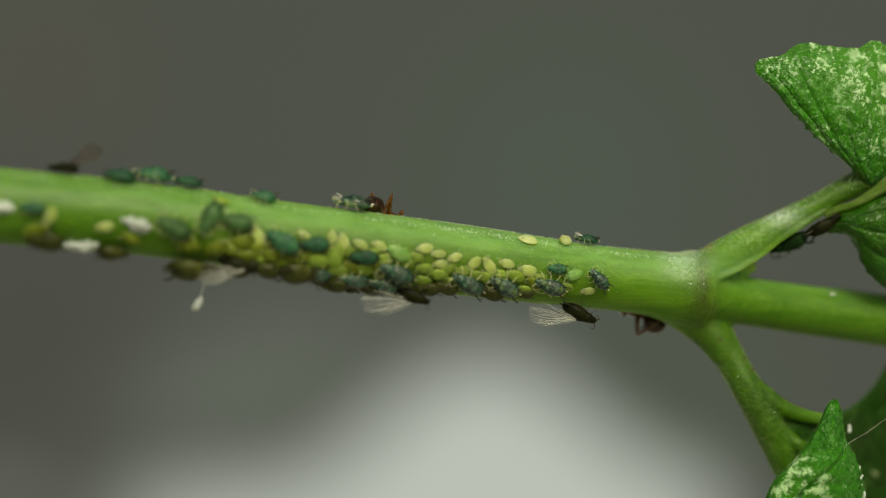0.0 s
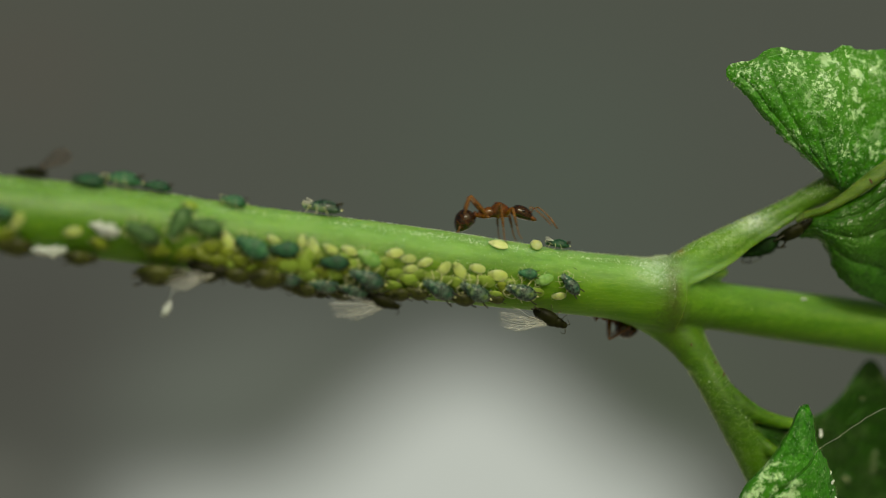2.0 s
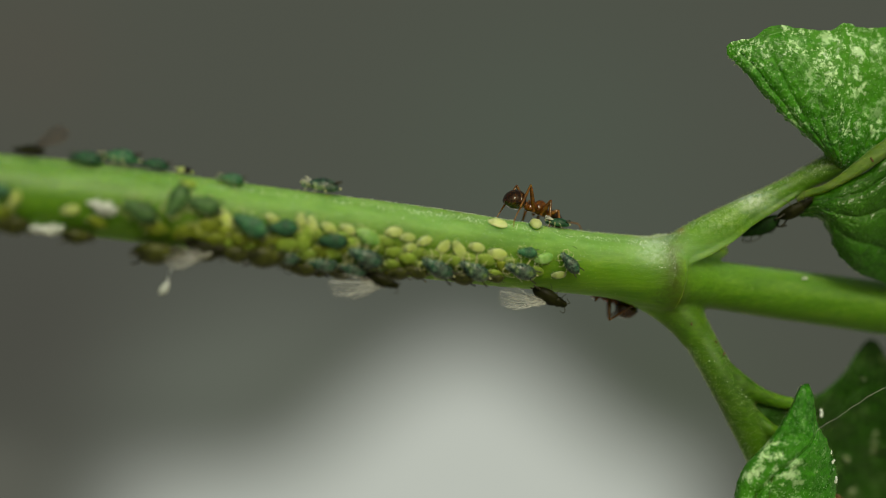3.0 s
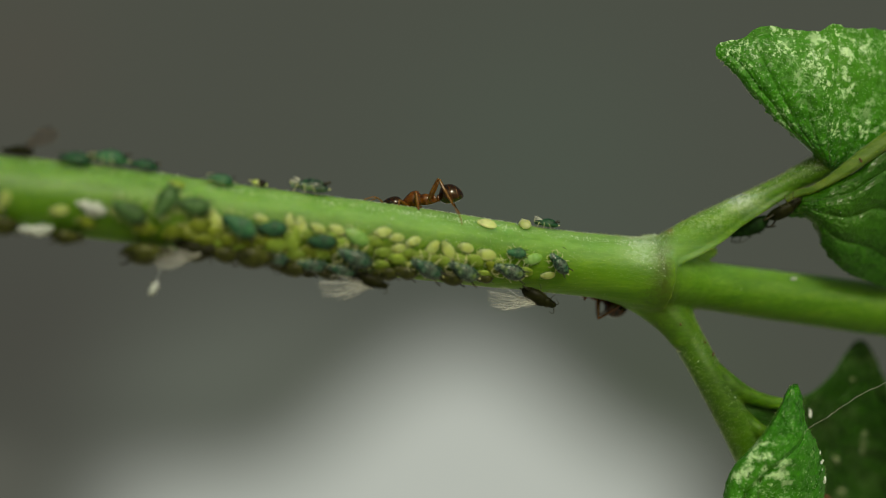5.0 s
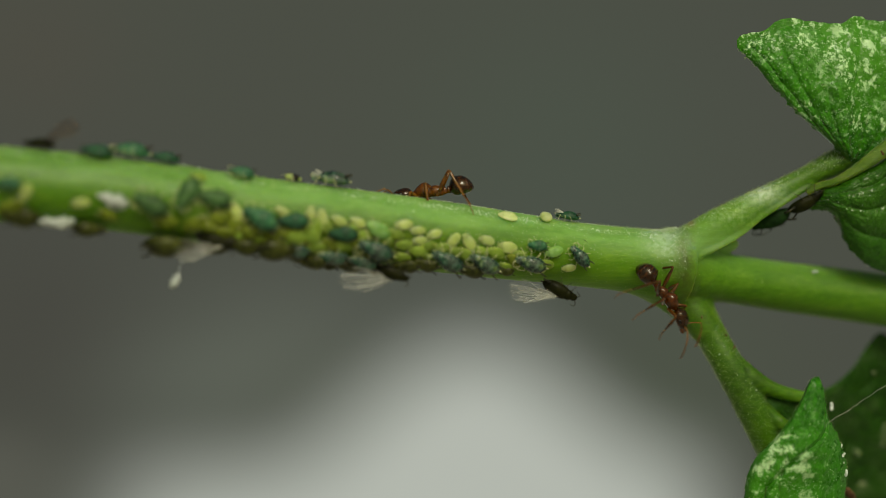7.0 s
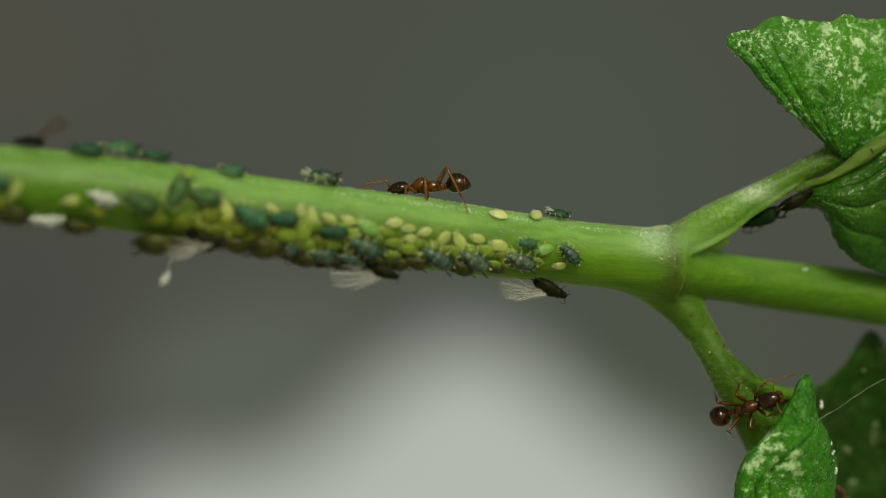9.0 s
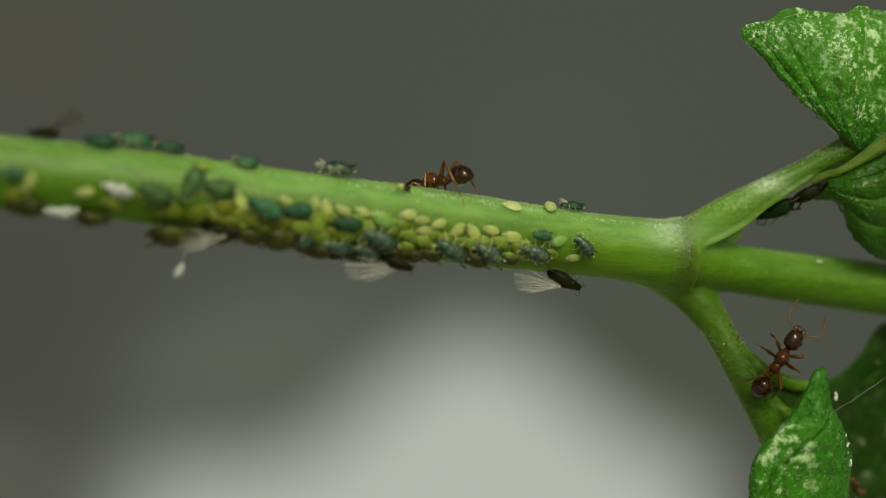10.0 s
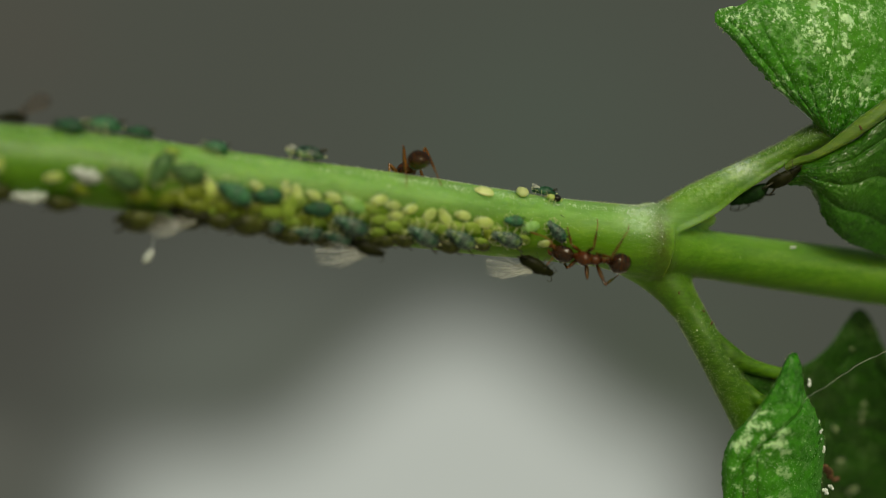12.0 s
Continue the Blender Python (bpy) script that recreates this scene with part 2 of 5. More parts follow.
APHID_DARK = mottled_material("dark blue-green aphid skin", (0.004, 0.042, 0.028), (0.020, 0.095, 0.050), (0.27, 0.46, 0.35))
APHID_DEEP = bug_material("deep green aphid skin", (0.028, 0.125, 0.062), (0.007, 0.050, 0.026), wax=0.15)
# green darkened to stand for the shadow under the leaf stalk
APHID_SHADY = bug_material("aphid skin in painted shade", (0.014, 0.050, 0.010), (0.004, 0.016, 0.004), rough=0.6, gloss=0.1)
APHID_MOTTLED = mottled_material("mottled green aphid skin", (0.006, 0.055, 0.038), (0.13, 0.22, 0.055), (0.32, 0.48, 0.36))
APHID_MINT = bug_material("translucent mint aphid skin", (0.28, 0.48, 0.17), (0.15, 0.34, 0.075), scale=2600, rough=0.25, soft=0.8, deep=0.5)
APHID_DULL = bug_material("dull olive green aphid skin", (0.070, 0.165, 0.050), (0.022, 0.066, 0.018), scale=2400, rough=0.5, wax=0.25)
APHID_GREEN = bug_material("green aphid skin", (0.045, 0.19, 0.085), (0.016, 0.085, 0.045), wax=0.45)
APHID_PALE = bug_material("pale green aphid skin", (0.27, 0.40, 0.065), (0.15, 0.25, 0.025), scale=2200, soft=0.7)
NYMPH = bug_material("yellow aphid skin", (0.54, 0.66, 0.24), (0.38, 0.52, 0.12), scale=1700, soft=0.9, deep=0.6, rough=0.32)
CREAM = bug_material("cream aphid skin", (0.64, 0.72, 0.38), (0.48, 0.60, 0.24), scale=2600, soft=0.7)
OCHRE = bug_material("ochre aphid skin", (0.22, 0.29, 0.020), (0.085, 0.13, 0.007), scale=2200, soft=0.5)
OLIVE = bug_material("olive aphid skin", (0.066, 0.082, 0.008), (0.010, 0.014, 0.003), scale=2600)
BROWN = bug_material("dark brown aphid skin", (0.020, 0.024, 0.005), (0.004, 0.005, 0.001), scale=1900, rough=0.45, gloss=0.1)
LIMB_PALE = bug_material("pale aphid limb", (0.62, 0.64, 0.38), (0.46, 0.50, 0.24))
LIMB_DARK = bug_material("dark aphid limb", (0.035, 0.035, 0.022), (0.012, 0.012, 0.009))
HUSK = bug_material("shed white skin", (0.80, 0.88, 0.92), (0.48, 0.56, 0.52), rough=0.6, soft=0.0)
FLECK = bug_material("pale green fleck", (0.30, 0.36, 0.22), (0.12, 0.18, 0.08), rough=0.7)
CRUMB_BROWN = bug_material("brown crumb", (0.16, 0.085, 0.040), (0.05, 0.028, 0.014), rough=0.7)
EYE = bug_material("dark eye", (0.010, 0.006, 0.005), (0.004, 0.003, 0.003), rough=0.2, soft=0.0)


def ant_material(name, light, dark, rough):
    n = Nodes(name)
    fine = n.noise(5200, 5, 0.65)
    colour = n.mix(n.ramp(n.noise(1300, 3), (0.35, (0, 0, 0)), (0.65, (1, 1, 1))), n.ramp(fine, (0.3, dark), (0.7, light)), light)
    n.bump(n.noise(3200, 3, 0.6), 0.25, 0.00008)
    n.soft(0.22, 0.3, (1.0, 0.35, 0.06))
    return n.surface(colour, rough, Specular_IOR_Level=0.15, Coat_Weight=0.7, Coat_Roughness=0.02)


ANT_RED = ant_material("amber ant shell", (0.080, 0.021, 0.0011), (0.007, 0.002, 0.0004), 0.18)
ANT_DARK = ant_material("dark brown ant shell", (0.030, 0.0095, 0.0008), (0.004, 0.0014, 0.0004), 0.12)
ANT_BAND = ant_material("brown ant band", (0.065, 0.021, 0.0015), (0.020, 0.006, 0.0008), 0.18)
# brighter copies of shell and leg: light from behind painted into the upper ant
ANT_BACKLIT = ant_material("backlit amber ant shell", (0.135, 0.042, 0.0020), (0.010, 0.003, 0.0004), 0.18)
ANT_BACKLIT_LEG = ant_material("backlit amber ant leg", (0.165, 0.068, 0.006), (0.030, 0.011, 0.0015), 0.25)
ANT_LEG = ant_material("amber ant leg", (0.095, 0.035, 0.0025), (0.018, 0.006, 0.001), 0.25)
ANT_FEELER = ant_material("brown ant feeler", (0.20, 0.095, 0.022), (0.07, 0.030, 0.008), 0.4)


def wing_material(name, tone, thin, thick):
    n = Nodes(name)
    streak = n.noise(9000, 4, 0.6, n.coords((0.07, 1, 1)))
    clear = n.add("ShaderNodeBsdfTransparent")
    milk = n.add("ShaderNodeBsdfTranslucent", Color=(*tone, 1))
    gloss = n.add("ShaderNodeBsdfDiffuse", Color=(*tone, 1))
    a = n.tree.nodes.new("ShaderNodeMixShader")
    a.inputs[0].default_value = 0.45
    n.link(milk.outputs[0], a.inputs[1])
    n.link(gloss.outputs[0], a.inputs[2])
    b = n.tree.nodes.new("ShaderNodeMixShader")
    n.link(n.ramp(streak, (0.36, (thin,) * 3), (0.64, (thick,) * 3)), b.inputs[0])
    n.link(clear.outputs[0], b.inputs[1])
    n.link(a.outputs[0], b.inputs[2])
    n.link(b.outputs[0], n.out.inputs[0])
    return n.mat


WING = wing_material("clear wing", (0.95, 0.98, 0.98), 0.04, 0.19)
VEIN = bug_material("wing vein", (0.64, 0.67, 0.64), (0.40, 0.43, 0.40), soft=0.0)
WING_SMOKE = wing_material("smoky wing", (0.16, 0.13, 0.11), 0.30, 0.60)


def droplet_material():
    n = Nodes("sticky droplet")
    return n.surface((0.74, 0.90, 0.76), 0.05, Specular_IOR_Level=1.0)


DROPLET = droplet_material()
HAIR = bug_material("pale green hair", (0.50, 0.66, 0.30), (0.36, 0.52, 0.18))
THREAD = bug_material("white thread", (0.75, 0.78, 0.70), (0.55, 0.58, 0.50))


# ---- mesh helpers ----
def spot(x, z, y=0.0):
    """A place from mm right and up as they stand in the plane of the stem, y mm behind that plane, on the first eye's line."""
    s = 1 + y * MM / FAR
    return Vector((x * s * MM, y * MM, z * s * MM + HEIGHT))


def curve_through(points, steps):
    """A smooth line through tuples of equal length."""
    p = [np.array(q, float) for q in points]
    p = [2 * p[0] - p[1]] + p + [2 * p[-1] - p[-2]]
    out = []
    for i in range(1, len(p) - 2):
        for k in range(steps):
            t = k / steps
            a, b, c, d = p[i - 1], p[i], p[i + 1], p[i + 2]
            out.append(0.5 * (2 * b + (c - a) * t + (2 * a - 5 * b + 4 * c - d) * t * t + (3 * b - a - 3 * c + d) * t ** 3))
    out.append(p[-2])
    return out


def tube(bm, line, radii, sides=10, wobble=0.0, flat=1.0):
    """Sweeps a round section along the line of Vectors."""
    rings, up = [], None
    n = len(line)
    for i, c in enumerate(line):
        tangent = (line[min(i + 1, n - 1)] - line[max(i - 1, 0)]).normalized()
        if up is None:
            up = tangent.orthogonal().normalized()
        up = (up - tangent * up.dot(tangent)).normalized()
        side = tangent.cross(up)
        ring = []
        for k in range(sides):
            a = 2 * math.pi * k / sides
            r = radii[i]
            if wobble:
                r *= 1 + wobble * noise.noise((c + (up * math.cos(a) + side * math.sin(a)) * r) * 900) + wobble * 0.6 * math.sin(5 * a + 1)
            ring.append(bm.verts.new(c + up * (math.cos(a) * r) + side * (math.sin(a) * r * flat)))
        rings.append(ring)
    for a, b in zip(rings, rings[1:]):
        for k in range(sides):
            bm.faces.new((a[k], a[(k + 1) % sides], b[(k + 1) % sides], b[k]))
    bm.faces.new(rings[0][::-1])
    bm.faces.new(rings[-1])
    return rings


def blob(bm, centre, size, rings=9, sides=14, taper=0.0, bend=0.0, rough=0.0, rings_deep=0.0, pointed=1.0):
    """An egg along x: size is its three half axes; taper thins the front; bend droops the ends."""
    cx, cy, cz = centre
    sx, sy, sz = size
    poles, all_rings = [], []
    for i in range(rings + 1):
        a = math.pi * i / rings
        u = -math.cos(a)
        w = max(0.0, math.sin(a)) ** pointed * (1 - taper * u)
        drop = -bend * u * u
        if i in (0, rings):
            poles.append(bm.verts.new((cx + sx * u, cy, cz + drop)))
            continue
        ring = []
        for k in range(sides):
            b = 2 * math.pi * k / sides
            f = 1.0 + rings_deep * math.cos(u * 24)
            if rough:
                f += rough * noise.noise(Vector((u * 4, math.cos(b) * 2.4, math.sin(b) * 2.4 + cx * 7)))
            ring.append(bm.verts.new((cx + sx * u, cy + sy * w * f * math.cos(b), cz + sz * w * f * math.sin(b) + drop)))
        all_rings.append(ring)
    for a, b in zip(all_rings, all_rings[1:]):
        for k in range(sides):
            bm.faces.new((a[k], b[k], b[(k + 1) % sides], a[(k + 1) % sides]))
    for k in range(sides):
        bm.faces.new((poles[0], all_rings[0][k], all_rings[0][(k + 1) % sides]))
        bm.faces.new((poles[1], all_rings[-1][(k + 1) % sides], all_rings[-1][k]))


def rod(bm, points, thick, sides=6, steps=3):
    """A jointed limb through mm points, thick at each of them."""
    rows = curve_through([(*p, r) for p, r in zip(points, thick)], steps)
    tube(bm, [Vector(r[:3]) for r in rows], [max(r[3], 0.002) for r in rows], sides)


def finish(name, bm, material, scale=1.0):
    if scale != 1.0:
        bmesh.ops.scale(bm, vec=(scale,) * 3, verts=bm.verts)
    bmesh.ops.recalc_face_normals(bm, faces=bm.faces)
    for f in bm.faces:
        f.smooth = True
    me = bpy.data.meshes.new(name)
    bm.to_mesh(me)
    bm.free()
    me.materials.append(material)
    return me


def part(name, bm, material, parent, label="", scale=1.0, at=None):
    ob = new(name, finish(name, bm, material, scale))
    ob.parent = parent
    if at is not None:
        ob.location = at
    return tagged(ob, label)


# ---- the setting ----
def build_ground():
    bm = bmesh.new()
    bmesh.ops.create_grid(bm, x_segments=8, y_segments=8, size=400)
    n = Nodes("grey gravel")
    grit = n.noise(40, 6)
    n.bump(grit, 0.4, 0.01)
    m = n.surface(n.ramp(grit, (0.3, (0.28, 0.275, 0.24)), (0.7, (0.44, 0.43, 0.38))), 0.9)
    tagged(new("ground", finish("ground", bm, m)), "grey gravel ground far below the plant", "ground", kind="structure")


def build_backdrop():
    """Grey distance with one pale rounded heap in it, all far out of focus, painted on a glowing plane."""
    bm = bmesh.new()
    wide, low, high = 4.0, 0.0, 4.0
    corners = [bm.verts.new(v) for v in ((-wide, 0, low), (wide, 0, low), (wide, 0, high), (-wide, 0, high))]
    bm.faces.new(corners)
    n = Nodes("blurred distance")
    tc = n.tree.nodes.new("ShaderNodeTexCoord")
    sep = n.tree.nodes.new("ShaderNodeSeparateXYZ")
    n.link(tc.outputs["Object"], sep.inputs[0])
    x, z = sep.outputs[0], sep.outputs[2]

    def hump(cx, cz, wx, wz, power=2.0):
        dx = n.maths("POWER", n.maths("ABSOLUTE", n.maths("DIVIDE", n.maths("SUBTRACT", x, cx), wx)), power)
        dz = n.maths("POWER", n.maths("ABSOLUTE", n.maths("DIVIDE", n.maths("SUBTRACT", z, cz), wz)), power)
        return n.maths("POWER", 2.718, n.maths("MULTIPLY", n.maths("ADD", dx, dz), -1.0))

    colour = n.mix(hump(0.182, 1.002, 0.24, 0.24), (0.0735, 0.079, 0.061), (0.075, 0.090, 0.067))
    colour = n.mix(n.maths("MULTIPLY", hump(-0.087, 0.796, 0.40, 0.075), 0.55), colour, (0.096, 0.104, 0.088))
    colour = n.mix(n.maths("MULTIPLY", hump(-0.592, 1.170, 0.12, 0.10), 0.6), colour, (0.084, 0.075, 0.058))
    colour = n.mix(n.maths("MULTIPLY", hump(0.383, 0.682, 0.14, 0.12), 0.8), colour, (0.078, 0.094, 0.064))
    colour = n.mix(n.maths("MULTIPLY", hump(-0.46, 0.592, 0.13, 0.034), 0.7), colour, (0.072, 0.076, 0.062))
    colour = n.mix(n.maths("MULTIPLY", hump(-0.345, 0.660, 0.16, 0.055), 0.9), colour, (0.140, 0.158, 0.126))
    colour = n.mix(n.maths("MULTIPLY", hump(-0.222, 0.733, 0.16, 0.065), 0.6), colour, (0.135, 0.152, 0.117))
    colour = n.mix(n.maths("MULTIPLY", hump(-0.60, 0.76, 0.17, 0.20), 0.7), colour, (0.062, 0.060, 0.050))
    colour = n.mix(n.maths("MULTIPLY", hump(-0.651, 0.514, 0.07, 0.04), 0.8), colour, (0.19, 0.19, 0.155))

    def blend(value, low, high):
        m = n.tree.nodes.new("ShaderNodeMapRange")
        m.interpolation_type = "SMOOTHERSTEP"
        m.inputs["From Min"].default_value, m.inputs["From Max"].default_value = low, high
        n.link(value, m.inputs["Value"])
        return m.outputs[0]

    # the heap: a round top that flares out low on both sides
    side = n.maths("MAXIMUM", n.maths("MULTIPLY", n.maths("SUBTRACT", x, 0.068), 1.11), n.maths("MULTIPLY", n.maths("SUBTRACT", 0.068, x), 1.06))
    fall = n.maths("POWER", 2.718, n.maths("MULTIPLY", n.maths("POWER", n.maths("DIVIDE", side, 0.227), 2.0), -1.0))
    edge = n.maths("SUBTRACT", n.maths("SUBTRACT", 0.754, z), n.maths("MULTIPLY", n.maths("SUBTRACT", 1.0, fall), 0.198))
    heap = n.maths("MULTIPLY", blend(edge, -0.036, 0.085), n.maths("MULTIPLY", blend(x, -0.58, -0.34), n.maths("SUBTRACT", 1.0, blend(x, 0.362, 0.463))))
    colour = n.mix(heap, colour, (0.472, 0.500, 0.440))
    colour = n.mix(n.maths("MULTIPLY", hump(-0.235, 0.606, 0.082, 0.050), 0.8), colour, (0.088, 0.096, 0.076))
    # the plane emits its painted brightness; sun and sky don't light it
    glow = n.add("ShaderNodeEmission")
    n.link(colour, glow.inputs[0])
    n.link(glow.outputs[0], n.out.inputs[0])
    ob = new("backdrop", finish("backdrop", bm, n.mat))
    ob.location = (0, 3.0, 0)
    tagged(ob, "glowing plane painted with blurred grey distance and a pale rounded heap", "backdrop", kind="structure")


# ---- the plant ----
# mm right, mm up, mm behind the stem's plane, radius
MAIN = [(-32.65, 3.23, -5.3, 1.86), (-26.68, 2.66, -4.8, 1.83), (-21.26, 2.09, -4.4, 1.75), (-14.48, 1.48, -3.3, 1.71), (-7.70, 0.51, -1.8, 1.76), (-0.92, -0.30, -0.2, 1.73), (3.15, -0.82, 0.8, 1.66),
        (7.21, -1.33, 1.8, 1.55), (9.65, -1.60, 2.3, 1.58), (11.01, -1.87, 2.65, 1.74), (11.66, -1.95, 2.85, 1.92), (11.98, -2.01, 2.95, 1.96), (12.20, -2.03, 3.05, 1.90), (12.34, -2.06, 3.1, 1.66), (12.42, -2.09, 3.15, 1.0)]
ONWARD = [(12.04, -2.06, 3.1, 1.80), (12.64, -2.17, 3.3, 1.66), (13.07, -2.25, 3.4, 1.50), (13.67, -2.36, 3.6, 1.34), (14.48, -2.49, 3.9, 1.22), (16.70, -2.82, 4.6, 1.24), (21.26, -3.42, 5.8, 1.32), (26.46, -4.15, 7.0, 1.3)]
UPPER = [(12.09, -1.38, 2.5, 1.15), (12.95, -0.72, 2.4, 0.92), (13.85, -0.15, 2.3, 0.88), (14.90, 0.45, 2.3, 0.80), (15.89, 1.06, 2.4, 0.67), (16.97, 1.64, 2.6, 0.56), (18.05, 2.20, 2.8, 0.52), (18.94, 2.66, 2.9, 0.58), (19.77, 3.06, 3.0, 0.64), (20.60, 3.52, 3.1, 0.60), (21.60, 4.10, 3.2, 0.45)]
UPPER_RIDGE = [(13.10, -1.48, 1.7, 0.12), (14.12, -0.98, 1.75, 0.15), (15.18, -0.36, 1.9, 0.15), (16.12, 0.40, 2.0, 0.15), (17.20, 1.10, 2.2, 0.15), (18.28, 1.78, 2.4, 0.14), (18.80, 2.05, 2.6, 0.08)]
BUD = [(13.80, -1.45, 3.5, 0.45), (14.40, -1.06, 3.6, 0.34), (14.85, -0.84, 3.6, 0.26), (15.04, -0.74, 3.6, 0.12)]
LOWER = [(11.55, -2.36, 3.6, 1.14), (12.72, -3.61, 3.5, 0.96), (13.29, -4.42, 3.2, 0.82), (13.86, -5.40, 2.9, 0.74), (14.75, -6.97, 2.7, 0.76), (15.81, -8.92, 2.9, 0.80), (16.89, -11.09, 3.4, 0.78), (19.41, -15.16, 4.2, 0.78)]
JOIN_FRONT = [(10.60, -2.35, 2.7, 1.10), (11.60, -2.85, 3.0, 1.12), (12.45, -3.62, 3.1, 0.98), (13.05, -4.30, 3.0, 0.86), (13.60, -5.10, 2.9, 0.74)]
JOIN = [(11.77, -1.87, 3.4, 1.55), (12.26, -2.47, 3.6, 1.40), (12.69, -3.17, 3.7, 1.14), (13.18, -4.20, 3.3, 0.84)]
LOWER_SIDE = [(14.80, -6.43, 2.7, 0.45), (15.67, -7.24, 2.7, 0.50), (16.57, -7.75, 2.8, 0.40), (17.52, -8.05, 3.0, 0.34), (18.71, -8.22, 3.2, 0.26)]
LOWER_LEAFLET = [(15.35, -7.78, 2.7, 0.35), (16.30, -8.76, 2.8, 0.38), (17.03, -9.38, 2.7, 0.34), (17.79, -9.73, 2.4, 0.30), (18.87, -10.55, 3.4, 0.3)]
FOOT = [(-32.10, 3.17, -5.25, 1.80), (-45.0, 3.5, -6.0, 1.9), (-75.0, -10.0, -6.0, 2.1), (-105.0, -80.0, -4.0, 2.3), (-118.0, -250.0, 0.0, 2.6), (-124.0, -520.0, 0.0, 3.0), (-126.0, -905.0, 0.0, 3.6)]
RIGHT = [(18.30, 1.62, 2.5, 0.20), (18.99, 1.94, 2.3, 0.20), (19.58, 2.09, 2.1, 0.20), (20.39, 2.52, 1.9, 0.26), (21.44, 3.22, 1.8, 0.36), (22.30, 3.86, 1.8, 0.42), (23.81, 4.90, 1.9, 0.42), (25.20, 5.95, 2.2, 0.40)]


def branch(rows, steps=24):
    fine = curve_through(rows, steps)
    return [spot(*r[:3]) for r in fine], [r[3] * MM for r in fine]


def build_plant():
    plant = tagged(new("plant"), "pale green juicy plant stem crowded with aphids", "plant")
    plant.location = spot(*MAIN[8][:3])
    inverse = Matrix.Translation(-plant.location)

    def limb(name, rows, material, wobble, label="", sides=36, flat=1.0):
        bm = bmesh.new()
        line, radii = branch(rows)
        tube(bm, line, radii, sides, wobble, flat)
        bmesh.ops.transform(bm, matrix=inverse, verts=bm.verts)
        return part(name, bm, material, plant, label)

    def grown(name, limbs, material, label):
        """Limbs that have grown together into one skin."""
        bm = bmesh.new()
        for rows in limbs:
            line, radii = branch(rows)
            tube(bm, line, radii, 36, 0.012)
        bmesh.ops.transform(bm, matrix=inverse, verts=bm.verts)
        ob = part(name, bm, material, plant, label)
        fuse = ob.modifiers.new("fuse", "REMESH")
        fuse.mode, fuse.voxel_size, fuse.use_smooth_shade = "VOXEL", 0.075 * MM, True
        even = ob.modifiers.new("even", "SMOOTH")
        even.factor, even.iterations = 0.5, 14

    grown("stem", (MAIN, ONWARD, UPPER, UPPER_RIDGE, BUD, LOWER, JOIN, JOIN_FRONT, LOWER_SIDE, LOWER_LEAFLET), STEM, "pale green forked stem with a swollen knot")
    # the scar line round the knot
    bm = bmesh.new()
    c = spot(12.34, -2.09, 3.1)
    ring = []
    for a in np.linspace(-0.7, 2.1, 73):
        w = noise.noise(Vector((math.cos(a) * 3, math.sin(a) * 3, 0.7)))
        ring.append(c + Vector((0.10 * w + 0.44 * math.cos(a), -math.cos(a) * 1.73, math.sin(a) * 1.69)) * MM)
    tube(bm, ring, [0.038 * MM * (1 + 0.6 * noise.noise(Vector((q * 0.7, 0, 0)))) * max(0.05, math.sin(math.pi * q / 72)) for q in range(73)], 8)
    bmesh.ops.transform(bm, matrix=inverse, verts=bm.verts)
    part("knot_scar", bm, SCAR, plant, "brownish green scar line over the knot")
    limb("stem_foot", FOOT, STEM_OLD, 0.02, "long green stem running down to the ground")
    limb("side_stalk", RIGHT, STALK_PALE, 0.06, "pale leaf stalk", flat=0.8)
    return plant


STEM_LINE = branch(MAIN, 40)
LINES = {"main": STEM_LINE, "upper": branch(UPPER, 40), "lower": branch(LOWER, 40)}


def seat(x, z, on="main"):
    """The skin of a stem under the place x, z (mm in the stem's plane): the point and its outward normal."""
    line, radii = LINES[on]
    best = None
    for i in range(1, len(line) - 1):
        c = line[i]
        s = 1 + c.y / FAR
        d = ((c.x / s / MM - x) ** 2 + ((c.z - HEIGHT) / s / MM - z) ** 2)
        if best is None or d < best[0]:
            best = (d, i, s)
    _, i, s = best
    c, r = line[i], radii[i]
    tangent = (line[i + 1] - line[i - 1]).normalized()
    toward = Vector((0, -1, 0))
    toward = (toward - tangent * toward.dot(tangent)).normalized()
    across = tangent.cross(toward)
    if across.z < 0:
        across = -across
    off = Vector((x * s * MM, c.y, z * s * MM + HEIGHT)) - c
    h = max(-0.985, min(0.985, off.dot(across) / r))
    normal = (across * h + toward * math.sqrt(1 - h * h)).normalized()
    along = off.dot(tangent)
    return c + tangent * along + normal * r, normal


def seated(x, z, rise):
    """The skin under a body whose middle stands rise mm off it, when that middle shows at x, z."""
    u, w = x, z
    for _ in range(4):
        p, n = seat(u, w)
        c = p + n * rise * MM
        s = 1 + c.y / FAR
        u += x - c.x / s / MM
        w += z - (c.z - HEIGHT) / s / MM
    return seat(u, w)


BLADES = []


